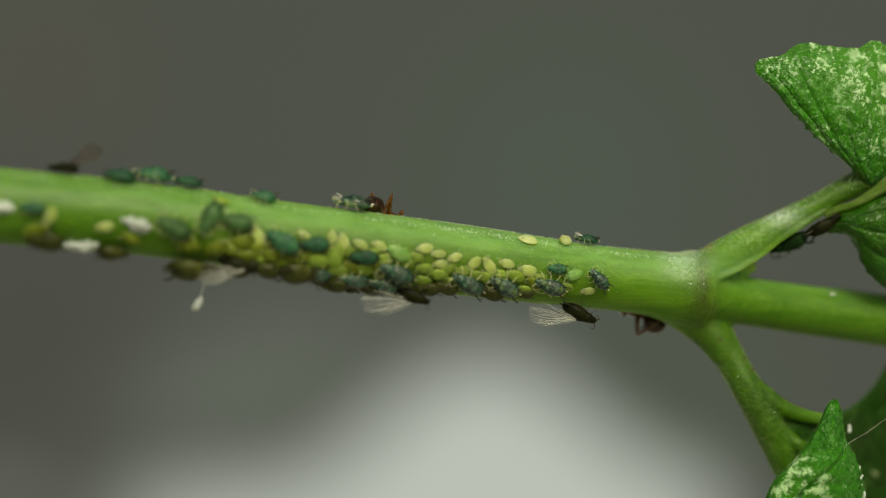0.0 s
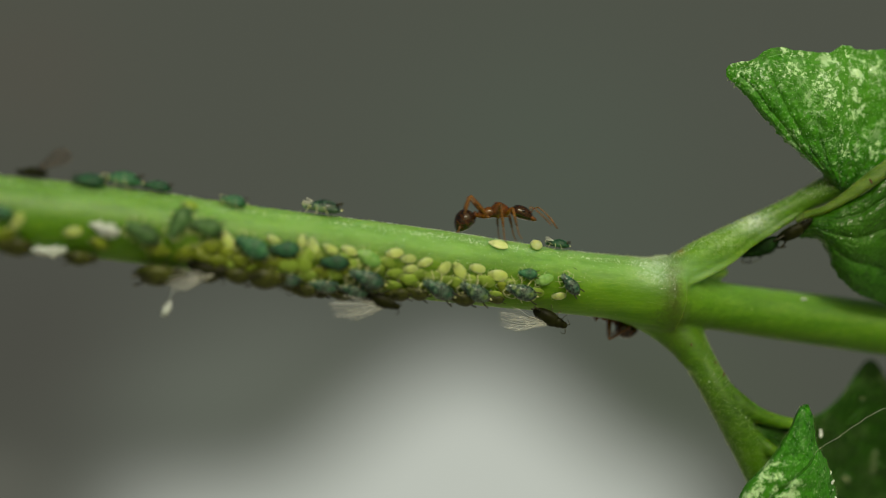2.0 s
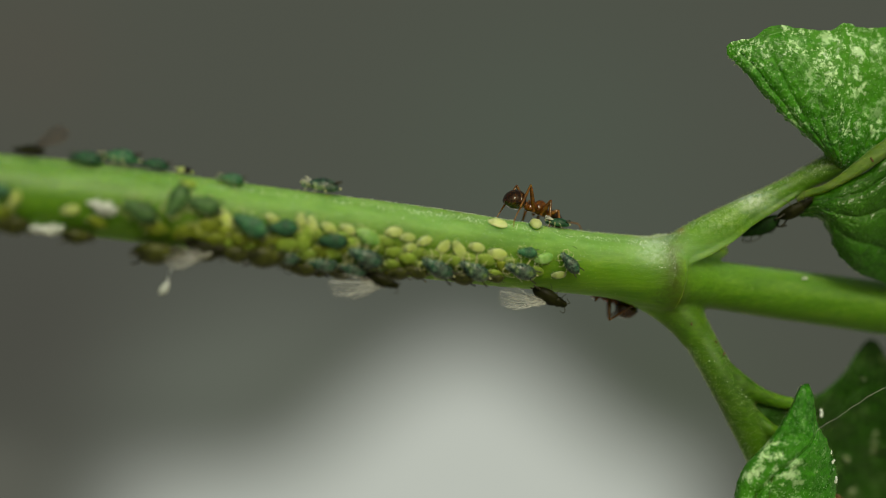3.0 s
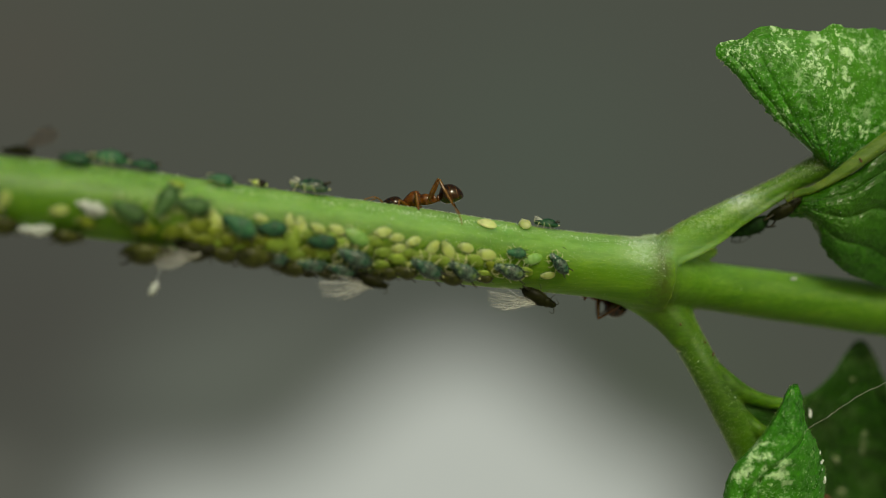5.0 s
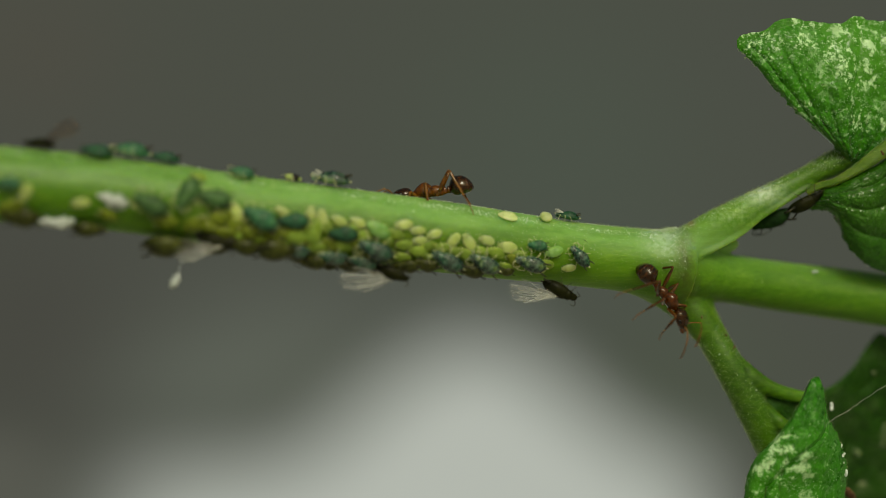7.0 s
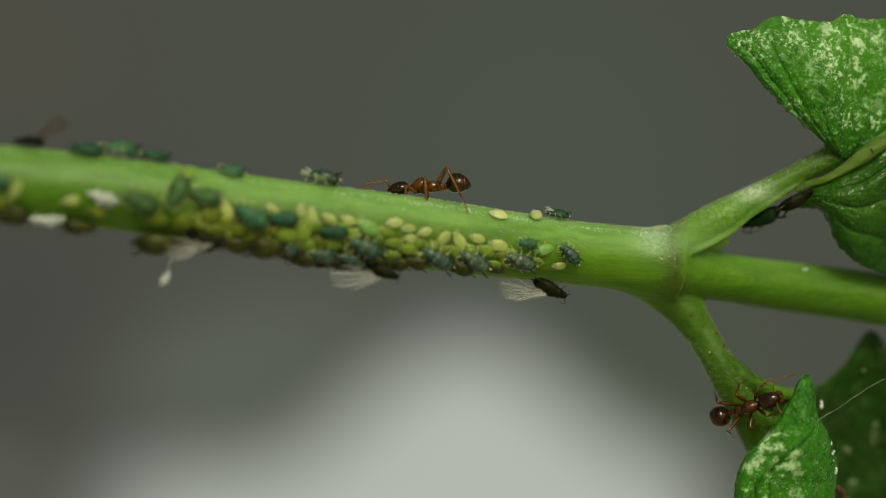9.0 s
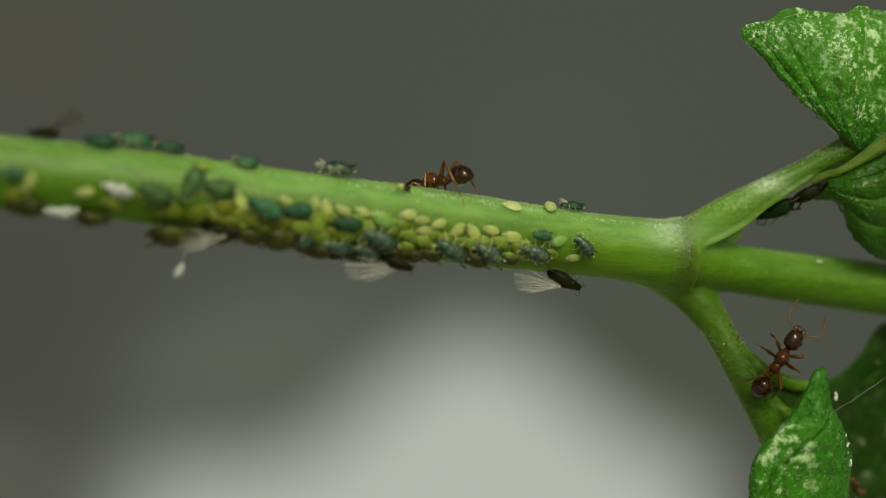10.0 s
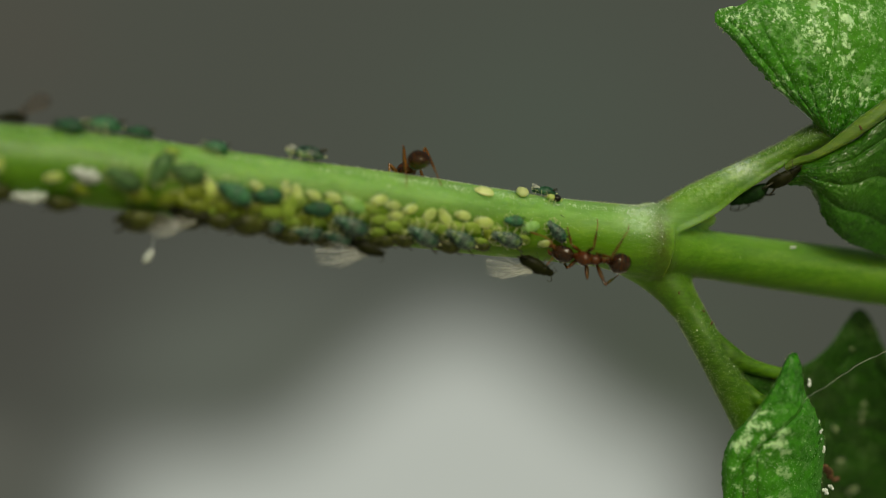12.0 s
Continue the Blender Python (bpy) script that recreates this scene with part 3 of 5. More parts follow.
def sheet(plant, edge_a, edge_b, material, label, fold=0.0, bulge=0.6, veins=(0.2, 0.5, 0.8), crumple=0.25, rows=120, cols=96, thick=0.14, rib=(0.5, 0.0), curl=0.1, roll=0.05, top=None, tilt=0.0, sunk=0.10, blister=0.05):
    """A leaf blade spanned between two edges (mm right, up, behind), each from the stalk to the tip; veins: where they leave the stalk, from edge to edge."""
    a = curve_through(edge_a, 40)
    b = curve_through(edge_b, 40)
    c = curve_through(top, 40) if top else None
    bm = bmesh.new()
    inverse = Matrix.Translation(-plant.location)
    grid = []
    for i in range(rows + 1):
        u = i / rows
        pa = a[round(u * (len(a) - 1))]
        pb = b[round(u * (len(b) - 1))]
        line = []
        for j in range(cols + 1):
            v = j / cols
            p = pa * (1 - v) + pb * v
            if top:
                p = p + (c[round(v * (len(c) - 1))] - (a[-1] * (1 - v) + b[-1] * v)) * u * u
            mid = rib[0] + rib[1] * u
            swell = math.sin(math.pi * v) * math.sin(math.pi * min(1, u * 1.05)) ** 0.7 if 0 < u < 0.95 else 0.0
            y = p[2] - bulge * swell
            y += fold * math.exp(-((v - mid) / 0.035) ** 2) * min(1, 8 * swell + 0.1) + tilt * max(0, v - mid)
            away, span = 9.0, max(0.3, math.hypot(pb[0] - pa[0], pb[1] - pa[1]))
            for v0 in veins:
                off = abs(v - v0 - 0.05 * math.sin(3 * u + 9 * v0) * u) * span
                y += sunk * 0.5 * math.exp(-(off / 0.10) ** 2) * min(1.0, 6 * swell) * min(1.0, span / 4)
                away = min(away, off)
            y -= sunk * min(1.0, away / 0.5) * min(1.0, 4 * swell) * min(1.0, span / 6)
            y += curl * (max(0, roll - v) / roll) ** 2 + curl * 0.4 * (max(0, v - 0.94) / 0.06) ** 2
            k = Vector((p[0] * 0.55, p[1] * 0.55, 3.7))
            k2 = Vector((p[0] * 1.9, p[1] * 1.9, 9.1))
            k3 = Vector((p[0] * 4.5, p[1] * 4.5, 1.3))
            k4 = Vector((p[0] * 7.5, p[1] * 7.5, 6.3))
            y += crumple * (noise.noise(k) * 1.4 + noise.noise(k2) * 0.6) * (0.3 + 0.7 * swell)
            y -= blister * (abs(noise.noise(k3)) * 1.6 + abs(noise.noise(k4)) * 1.1) * min(1.0, 5 * swell + 0.3)
            edge = 0.07 * noise.noise(Vector((u * 47, v * 31, p[0]))) if j in (0, cols) or i == rows else 0
            line.append((p[0] + edge, p[1] + edge, y))
        grid.append(line)
    sides = []
    for back in (0.0, thick):
        sides.append([[bm.verts.new(spot(x, z, y + back)) for x, z, y in line] for line in grid])
    front, rear = sides
    for i in range(rows):
        for j in range(cols):
            bm.faces.new((front[i][j], front[i][j + 1], front[i + 1][j + 1], front[i + 1][j]))
            bm.faces.new((rear[i][j], rear[i + 1][j], rear[i + 1][j + 1], rear[i][j + 1]))
    for j in range(cols):
        bm.faces.new((front[rows][j], front[rows][j + 1], rear[rows][j + 1], rear[rows][j]))
    for i in range(rows):
        bm.faces.new((front[i][0], front[i + 1][0], rear[i + 1][0], rear[i][0]))
        bm.faces.new((front[i][cols], rear[i][cols], rear[i + 1][cols], front[i + 1][cols]))
    bmesh.ops.transform(bm, matrix=inverse, verts=bm.verts)
    blade = part("leaf", bm, material, plant, label)
    BLADES.append(grid)
    for v0 in veins:
        bm = bmesh.new()
        line = []
        for i in range(3, int(rows * 0.8)):
            u = i / rows
            x, z, y = grid[i][min(cols - 1, max(1, round(cols * (v0 + 0.05 * math.sin(3 * u + 9 * v0) * u))))]
            line.append(inverse @ spot(x, z, y + 0.03))
        line = [(line[max(0, q - 2)] + line[q] + line[min(len(line) - 1, q + 2)]) / 3 for q in range(len(line))]
        tube(bm, line, [0.05 * MM * (1 - 0.7 * q / len(line)) for q in range(len(line))], 6)
        part("leaf_vein", bm, VEIN_GREEN, blade)
    return blade


def build_leaves(plant):
    sheet(plant, [(20.10, 3.30, 2.6), (19.64, 3.79, 2.2), (18.72, 4.60, 1.6), (17.80, 5.41, 1.2), (17.10, 6.21, 1.0), (16.48, 6.83, 0.9), (15.97, 7.53, 0.8), (15.48, 8.04, 0.8), (15.02, 8.44, 0.9)],
          [(20.45, 2.75, 2.7), (21.60, 3.30, 2.7), (23.10, 4.30, 2.7), (24.84, 5.30, 2.8), (26.46, 6.53, 3.2)],
          LEAF, "green crumpled leaf with white feeding scars", bulge=0.7, veins=(0.16, 0.31, 0.47, 0.61, 0.75, 0.88), crumple=0.17, curl=0.15, roll=0.10, rows=150, cols=150,
          top=[(15.02, 8.44, 0.9), (14.97, 8.79, 1.0), (15.16, 9.06, 1.0), (15.67, 9.20, 1.0), (16.29, 9.30, 1.0), (16.88, 9.76, 1.1), (17.61, 9.92, 1.2), (18.31, 9.76, 1.3), (19.11, 9.66, 1.4), (19.95, 9.66, 1.6), (20.54, 9.98, 1.7), (21.16, 9.87, 1.9), (21.86, 9.76, 2.1), (22.67, 9.80, 2.4), (23.75, 9.40, 2.7), (24.84, 8.70, 3.0), (26.46, 6.53, 3.2)])
    sheet(plant, [(18.16, 0.79, 2.9), (19.00, 0.74, 2.8), (19.44, 0.62, 2.7), (19.86, -0.02, 2.8), (20.07, -0.67, 2.9), (20.62, -1.40, 3.1), (21.16, -1.83, 3.3), (21.86, -2.15, 3.6), (23.20, -2.60, 4.2), (24.84, -2.90, 5.0)],
          [(18.45, 1.30, 2.7), (19.05, 1.81, 2.5), (19.64, 1.96, 2.3), (20.61, 2.45, 2.1), (21.85, 3.05, 2.0), (22.78, 4.00, 2.0), (24.30, 4.91, 2.4), (25.65, 3.01, 3.2), (25.38, -2.14, 4.4)],
          LEAF_MID, "glossy leaf darkened for shade behind a pale stalk", bulge=0.9, veins=(0.24, 0.46, 0.7), crumple=0.16, curl=0.0, sunk=0.16)
    sheet(plant, [(16.70, -16.78, 1.2), (15.67, -15.16, 0.7), (15.38, -13.49, 0.2), (15.43, -12.17, -0.1), (15.89, -11.09, -0.3), (16.75, -10.20, -0.5), (17.43, -9.34, -0.6), (18.02, -8.37, -0.6), (18.42, -7.48, -0.5), (18.69, -7.21, -0.45)],
          [(17.79, -16.78, 1.5), (19.82, -15.16, 1.3), (20.08, -13.49, 1.0), (20.21, -12.17, 0.8), (20.21, -11.39, 0.7), (20.02, -10.61, 0.5), (19.77, -9.93, 0.3), (19.29, -8.96, 0.1), (19.15, -7.88, -0.2), (18.93, -7.23, -0.4)],
          LEAF_FRONT, "upright folded leaf tip with white scars", fold=0.32, bulge=0.9, veins=(0.2, 0.36), crumple=0.18, rib=(-0.20, 1.45), tilt=1.0, roll=0.08, curl=0.3)
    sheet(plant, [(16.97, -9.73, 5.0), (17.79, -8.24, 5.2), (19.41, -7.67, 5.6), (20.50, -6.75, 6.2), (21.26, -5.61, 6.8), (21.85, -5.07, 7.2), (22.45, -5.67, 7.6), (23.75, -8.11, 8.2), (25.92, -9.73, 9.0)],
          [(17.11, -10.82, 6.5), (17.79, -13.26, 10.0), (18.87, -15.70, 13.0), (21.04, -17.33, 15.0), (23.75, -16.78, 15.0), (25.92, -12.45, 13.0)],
          LEAF_SHADED, "dark green shaded leaf low behind the others", bulge=0.8, veins=(0.2, 0.45, 0.7), crumple=0.4)
    # added sheet that paints in the shaded gap between stalk and leaflet
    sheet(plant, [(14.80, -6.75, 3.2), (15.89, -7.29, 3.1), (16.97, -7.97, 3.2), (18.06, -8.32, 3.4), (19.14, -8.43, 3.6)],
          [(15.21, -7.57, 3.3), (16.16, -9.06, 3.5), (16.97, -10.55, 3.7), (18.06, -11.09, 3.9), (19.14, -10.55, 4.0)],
          LEAF_SHADED, "small dark green sheet for the shade between stalk and leaflet", bulge=0.3, veins=(0.3, 0.7), crumple=0.25, rows=40, cols=24, curl=0.2)


# ---- small life on the stem ----
def turned(place, normal, angle, size=1.0):
    """A pose that stands on a skin: z along the normal, x along the angle (degrees, anticlockwise from right) as seen from the front."""
    way = Vector((math.cos(radians(angle)), 0.0, math.sin(radians(angle))))
    way = way - normal * way.dot(normal)
    if way.length < 0.2:
        way = Vector((1, 0, 0)) - normal * normal.x
    way.normalize()
    m = Matrix((way, normal.cross(way), normal)).transposed().to_4x4()
    return Matrix.Translation(place) @ m @ Matrix.Scale(size, 4)


def body(bm, spine, sides=18, ribs=0.0, seed=0.0):
    """A limbless trunk through rows of (x, half width, height of its middle, half height), closed at both ends."""
    rows = curve_through(spine, 5)
    rings = []
    for i, (x, w, z, h) in enumerate(rows):
        ring = []
        for k in range(sides):
            a = 2 * math.pi * k / sides
            f = 1 + ribs * math.cos(i * math.pi * 0.8) + 0.06 * noise.noise(Vector((x * 6, math.cos(a) * 2 + seed, math.sin(a) * 2)))
            up = math.sin(a)
            ring.append(bm.verts.new((x, max(w, 0.004) * f * math.cos(a), z + max(h, 0.004) * f * up * (1.0 if up > 0 else 0.75))))
        rings.append(ring)
    for a, b in zip(rings, rings[1:]):
        for k in range(sides):
            bm.faces.new((a[k], a[(k + 1) % sides], b[(k + 1) % sides], b[k]))
    bm.faces.new(rings[0][::-1])
    bm.faces.new(rings[-1])


def make_aphid(name, skin, limb, fat=1.0, tall=1.0, horns=True, label="", group="", limbs=1.0):
    """An aphid one mm long that heads along x, its feet at z = 0."""
    ob = tagged(new(name), label, "aphid", group)
    f, h = fat, tall
    bm = bmesh.new()
    if horns:
        body(bm, [(-0.50, 0.02, 0.17 * h, 0.02), (-0.44, 0.12 * f, 0.18 * h, 0.09 * h), (-0.30, 0.225 * f, 0.20 * h, 0.165 * h), (-0.12, 0.265 * f, 0.21 * h, 0.195 * h), (0.06, 0.24 * f, 0.20 * h, 0.18 * h), (0.17, 0.195 * f, 0.19 * h, 0.15 * h)], 20, 0.022)
    else:
        body(bm, [(-0.48, 0.02, 0.12 * h, 0.02), (-0.43, 0.115 * f, 0.13 * h, 0.09 * h), (-0.28, 0.20 * f, 0.16 * h, 0.16 * h), (-0.05, 0.235 * f, 0.18 * h, 0.19 * h), (0.14, 0.215 * f, 0.17 * h, 0.175 * h), (0.24, 0.185 * f, 0.16 * h, 0.155 * h)], 20, 0.012)
    part("abdomen", bm, skin, ob, scale=MM)
    bm = bmesh.new()
    if horns:
        body(bm, [(0.15, 0.175 * f, 0.185 * h, 0.135 * h), (0.24, 0.175 * f, 0.18 * h, 0.13 * h), (0.33, 0.135 * f, 0.165 * h, 0.10 * h), (0.41, 0.115 * f, 0.155 * h, 0.08 * h), (0.455, 0.07 * f, 0.15 * h, 0.05 * h), (0.47, 0.02, 0.15 * h, 0.02)], 14, 0.02)
    else:
        body(bm, [(0.22, 0.19 * f, 0.16 * h, 0.155 * h), (0.31, 0.155 * f, 0.145 * h, 0.13 * h), (0.40, 0.105 * f, 0.13 * h, 0.10 * h), (0.455, 0.06 * f, 0.12 * h, 0.06 * h), (0.47, 0.02, 0.12 * h, 0.02)], 14)
    part("head", bm, skin, ob, scale=MM)
    eye = 0.024 if horns else 0.013
    for s in (-1, 1):
        bm = bmesh.new()
        blob(bm, (0.385, 0.118 * fat * s, 0.04 + 0.13 * tall), (eye, eye, eye), 5, 7)
        part("eye", bm, EYE, ob, scale=MM)
        bm = bmesh.new()
        rod(bm, [(0.44, 0.05 * s, 0.05 + 0.14 * tall), (0.50, 0.15 * s, 0.05 + 0.18 * tall), (0.50 - 0.20 * limbs, (0.16 + 0.14 * limbs) * s, 0.05 + 0.2 * tall), (0.50 - 0.48 * limbs, (0.16 + 0.20 * limbs) * s, 0.03 + 0.15 * tall)], [0.012, 0.010, 0.008, 0.006], 5)
        part("feeler", bm, limb, ob, scale=MM)
        for x0, x1, reach in ((0.24, 0.24 + 0.16 * limbs, 0.12 + 0.22 * limbs), (0.12, 0.12 - 0.06 * limbs, 0.14 + 0.26 * limbs), (0.0, -0.30 * limbs, 0.16 + 0.28 * limbs)):
            bm = bmesh.new()
            rod(bm, [(x0, 0.12 * s, 0.13 * tall), ((x0 + x1) / 2, reach * 0.75 * s, 0.24 * min(1, 1.1 * tall - 0.1)), (x1, reach * s, 0.09 * tall), (x1 + (0.06 if x1 > 0 else -0.08), (reach + 0.05) * s, 0.0)], [0.015, 0.012, 0.009, 0.007], 5, 2)
            part("leg", bm, limb, ob, scale=MM)
        if horns:
            bm = bmesh.new()
            rod(bm, [(-0.32, 0.13 * s, 0.28 * tall), (-0.42, 0.165 * s, 0.33 * tall), (-0.53, 0.185 * s, 0.35 * tall)], [0.026, 0.022, 0.020], 6, 2)
            part("tail_tube", bm, LIMB_DARK, ob, "dark tail tube", scale=MM)
    if horns:
        bm = bmesh.new()
        rod(bm, [(-0.47, 0, 0.17 * tall), (-0.52, 0, 0.19 * tall), (-0.56, 0, 0.20 * tall)], [0.03, 0.024, 0.012], 6, 2)
        part("tail", bm, limb, ob, scale=MM)
    return ob


def add_wings(ob, pose_of, wing_list, smoky=False):
    """Wings spread beside the body, each a fan of curling veins: (root mm right, up, behind in the stem's plane; heading, length mm, half width mm, lean to the back)."""
    inv = pose_of.inverted()
    for w, (x0, z0, y0, angle, length, width, lean) in enumerate(wing_list):
        root = spot(x0, z0, y0)
        along = Vector((math.cos(radians(angle)), math.sin(radians(lean)), math.sin(radians(angle)))).normalized()
        across = Vector((0, -1, 0)).cross(along).normalized()
        out = along.cross(across)

        def place(u, v):
            """u from root to tip, v from -1 to 1 across."""
            wide = width * (0.10 + 0.90 * min(1, 1.35 * u) ** 0.8) * (1 - 0.12 * max(0, u - 0.7))
            ragged = 0.93 + 0.09 * noise.noise(Vector((v * 3.1, w * 4.7, 0.4))) - 0.16 * v * v
            ripple = 0.07 * math.sin(7 * v + 3 * u + w) * u + 0.05 * noise.noise(Vector((u * 4, v * 3, w * 2.2)))
            p = along * (length * u * ragged) + across * (wide * v) + out * (ripple * length * 0.5)
            return inv @ (root + p * MM)

        bm = bmesh.new()
        rows = [[bm.verts.new(place(i / 18, k / 12 - 1)) for k in range(25)] for i in range(19)]
        for a, b in zip(rows, rows[1:]):
            for k in range(24):
                bm.faces.new((a[k], a[k + 1], b[k + 1], b[k]))
        wing = part("wing", bm, WING_SMOKE if smoky else WING, ob, "crumpled milky wing" if not smoky else "smoky wing")
        size = pose_of.to_scale().x
        for k in range(7):
            v = -0.95 + 0.316 * k
            bm = bmesh.new()
            line = [place(0.04 + 0.92 * q / 12, v * (0.6 + 0.4 * q / 12) + (0.24 * (q / 12) ** 4 + 0.05 * math.sin(q * 0.9 + k)) * (1 if k % 2 else -1)) for q in range(13)]
            tube(bm, line, [0.012 * MM / size * (1 - 0.35 * q / 12) for q in range(13)], 5)
            part("vein", bm, WING_SMOKE if smoky else VEIN, wing)


DARKS = [  # mm right, up, heading, length in mm
    (1.20, -1.69, 148, 1.80), (7.50, -1.45, 138, 1.30), (-2.22, -1.17, 152, 1.9), (-4.31, -1.52, 160, 1.45), (-2.82, -1.74, 160, 1.5), (-6.07, -1.22, 165, 1.4)]
MOTTLED = [(2.95, -1.80, 150, 1.75), (5.15, -1.80, 150, 1.66)]
MINTS = [(6.26, -1.25, 190, 0.95), (-2.11, -0.20, 155, 1.25)]
DULLS = [(-12.93, 1.02, 150, 1.75), (-9.92, 1.30, 165, 1.55), (-11.17, 1.49, 245, 1.6)]
DEEPS = [
    (-3.77, -0.41, 172, 1.35), (-6.16, 0.22, 185, 1.4), (-15.51, 3.52, 175, 1.5), (-12.26, 3.25, 172, 1.3)]
GREENS = [
    (5.48, -0.95, 178, 0.95), (-7.70, 0.35, 150, 1.65), (-8.62, 2.52, 170, 1.2), (-19.71, 1.98, 180, 1.1), (-13.94, 3.52, 178, 1.8)]
PALES = [(-10.63, 2.35, 185, 0.8), (-5.26, -0.46, 120, 1.15), (-0.87, -0.95, 170, 0.9), (-0.22, -1.25, 160, 1.0), (3.47, -1.30, 160, 0.95), (2.06, -1.38, 150, 0.9), (-3.90, -1.00, 170, 1.1), (-6.07, -0.57, 165, 1.3), (-4.99, -1.11, 165, 1.2), (-6.48, -1.00, 170, 1.2), (-1.06, -1.55, 160, 1.1), (-7.70, -0.79, 160, 1.2), (-8.92, -0.57, 165, 1.1), (0.43, -1.60, 150, 0.9),
         (-4.50, -0.12, 150, 0.9), (-3.42, -0.22, 165, 0.9), (-2.85, -0.50, 170, 0.85), (-1.80, -0.66, 150, 0.9), (-1.25, -0.42, 160, 0.85), (0.95, -1.10, 170, 0.85), (1.62, -1.28, 150, 0.85), (-5.05, -0.02, 110, 0.95), (2.72, -1.22, 165, 0.8), (4.62, -1.42, 165, 0.85), (0.28, -0.98, 185, 0.8), (-0.35, -1.95, 165, 0.9), (3.92, -1.98, 160, 0.9), (5.85, -1.85, 165, 0.85)]
YELLOWS = [
    (-5.31, 0.46, 95, 1.0), (-4.77, 0.27, 100, 1.0), (-3.96, 0.22, 160, 0.85), (-3.06, 0.16, 165, 0.85), (-0.89, 0.03, 195, 0.88), (-0.22, -0.24, 180, 0.80), (0.57, -0.41, 190, 0.80), (-0.14, -0.73, 185, 0.80),
    (1.46, -0.73, 225, 0.88), (2.22, -0.81, 125, 0.95), (3.06, -0.70, 170, 0.85), (4.04, -1.03, 172, 1.05), (6.97, -2.03, 175, 0.75),
    (-8.87, 0.65, 120, 1.0), (-6.62, 0.62, 150, 0.85), (5.45, -2.09, 165, 0.9), (-16.24, 1.06, 180, 0.9), (-18.87, 1.55, 250, 0.95), (-1.74, -1.60, 170, 0.9)]
CREAMS = [(4.07, 0.47, 178, 0.92)]
PLUMP = [(5.88, 0.46, 75, 0.80)]
OCHRES = [(-9.60, 0.35, 170, 1.2), (-10.14, -0.03, 165, 1.2), (-8.87, 0.03, 150, 1.2), (-6.48, -0.38, 165, 1.05), (-7.16, -0.57, 175, 1.2), (-8.24, -0.38, 150, 1.2), (-9.33, -0.41, 160, 1.3), (-10.82, 0.03, 20, 1.3), (-5.67, -0.73, 165, 1.2), (-4.31, -1.00, 160, 1.1), (-7.57, -0.14, 160, 1.1), (-3.23, -0.79, 160, 1.0), (4.37, -1.65, 160, 0.9), (-19.58, 0.84, 20, 1.2), (-14.97, 0.46, 160, 1.3), (-12.17, 0.14, 165, 1.2)]
OLIVES = [(-5.26, -1.71, 155, 1.6), (-15.84, -0.19, 5, 1.9), (-6.89, -1.17, 10, 1.9), (-12.0, -0.95, 20, 2.3), (-19.09, 0.35, 160, 1.7), (2.33, -2.14, 160, 1.3), (0.16, -1.87, 165, 1.2), (-8.51, -1.00, 165, 1.6), (-0.79, -1.93, 165, 1.3), (-3.50, -1.93, 160, 1.5), (-6.07, -1.44, 160, 1.5), (-7.57, -1.06, 170, 1.4), (-9.60, -0.92, 12, 1.6), (-4.58, -1.93, 165, 1.4), (-2.28, -2.03, 165, 1.3), (3.96, -2.20, 160, 1.1)]


def build_aphids():
    kinds = (
        (DARKS, APHID_DARK, LIMB_PALE, 0.88, 1.0, True, "dark blue-green waxy aphid with pale legs on the stem", "dark aphids on the stem"),
        (MOTTLED, APHID_MOTTLED, LIMB_PALE, 0.88, 1.0, True, "green and yellow mottled aphid dusted with grey wax", "mottled aphids on the stem"),
        (MINTS, APHID_MINT, LIMB_PALE, 1.1, 0.75, False, "translucent mint green young aphid on the stem", "mint aphids on the stem"),
        (DULLS, APHID_DULL, LIMB_PALE, 0.95, 0.95, True, "dull olive green aphid on the stem", "dull green aphids on the stem"),
        (DEEPS, APHID_DEEP, LIMB_DARK, 0.98, 0.95, True, "deep green smooth aphid on the stem", "deep green aphids on the stem"),
        (GREENS, APHID_GREEN, LIMB_PALE, 1.0, 1.0, True, "mid-green speckled aphid on the stem", "green aphids on the stem"),
        (PALES, APHID_PALE, LIMB_PALE, 1.2, 0.55, False, "pale yellowish green plump young aphid on the stem", "pale aphids on the stem"),
        (YELLOWS, NYMPH, NYMPH, 1.12, 0.36, False, "small yellow young aphid sucking on the stem", "yellow aphids on the stem"),
        (CREAMS, CREAM, NYMPH, 1.35, 0.6, False, "cream yellow young aphid on the crest of the stem", "cream aphids on the stem"),
        (PLUMP, CREAM, CREAM, 1.5, 1.2, False, "plump yellow aphid on the crest of the stem", "plump aphids on the stem"),
        (OCHRES, OCHRE, LIMB_PALE, 1.15, 0.55, False, "dull ochre green young aphid on the stem", "ochre aphids on the stem"),
        (OLIVES, OLIVE, LIMB_DARK, 1.1, 1.05, True, "olive green aphid hanging under the stem", "olive aphids under the stem"))
    rnd = random.Random(4)
    for places, skin, limb, fat, tall, horns, label, group in kinds:
        first = make_aphid("aphid", skin, limb, fat, tall, horns, label, group, 0.62 if horns else 0.4)
        for i, (x, z, angle, size) in enumerate(places):
            loose = 4 if places in (OLIVES, OCHRES) else 1
            size *= rnd.uniform(1.0, 1.1) if loose == 1 else rnd.uniform(0.75, 1.12)
            p, n = seated(x, z, 0.19 * tall * size)
            m = turned(p, n, angle + rnd.uniform(-8, 8) * loose, size)
            if i == 0:
                first.matrix_basis = Matrix.Identity(4)
                keep = m
            else:
                copy_thing(first, m)
        first.matrix_basis = keep


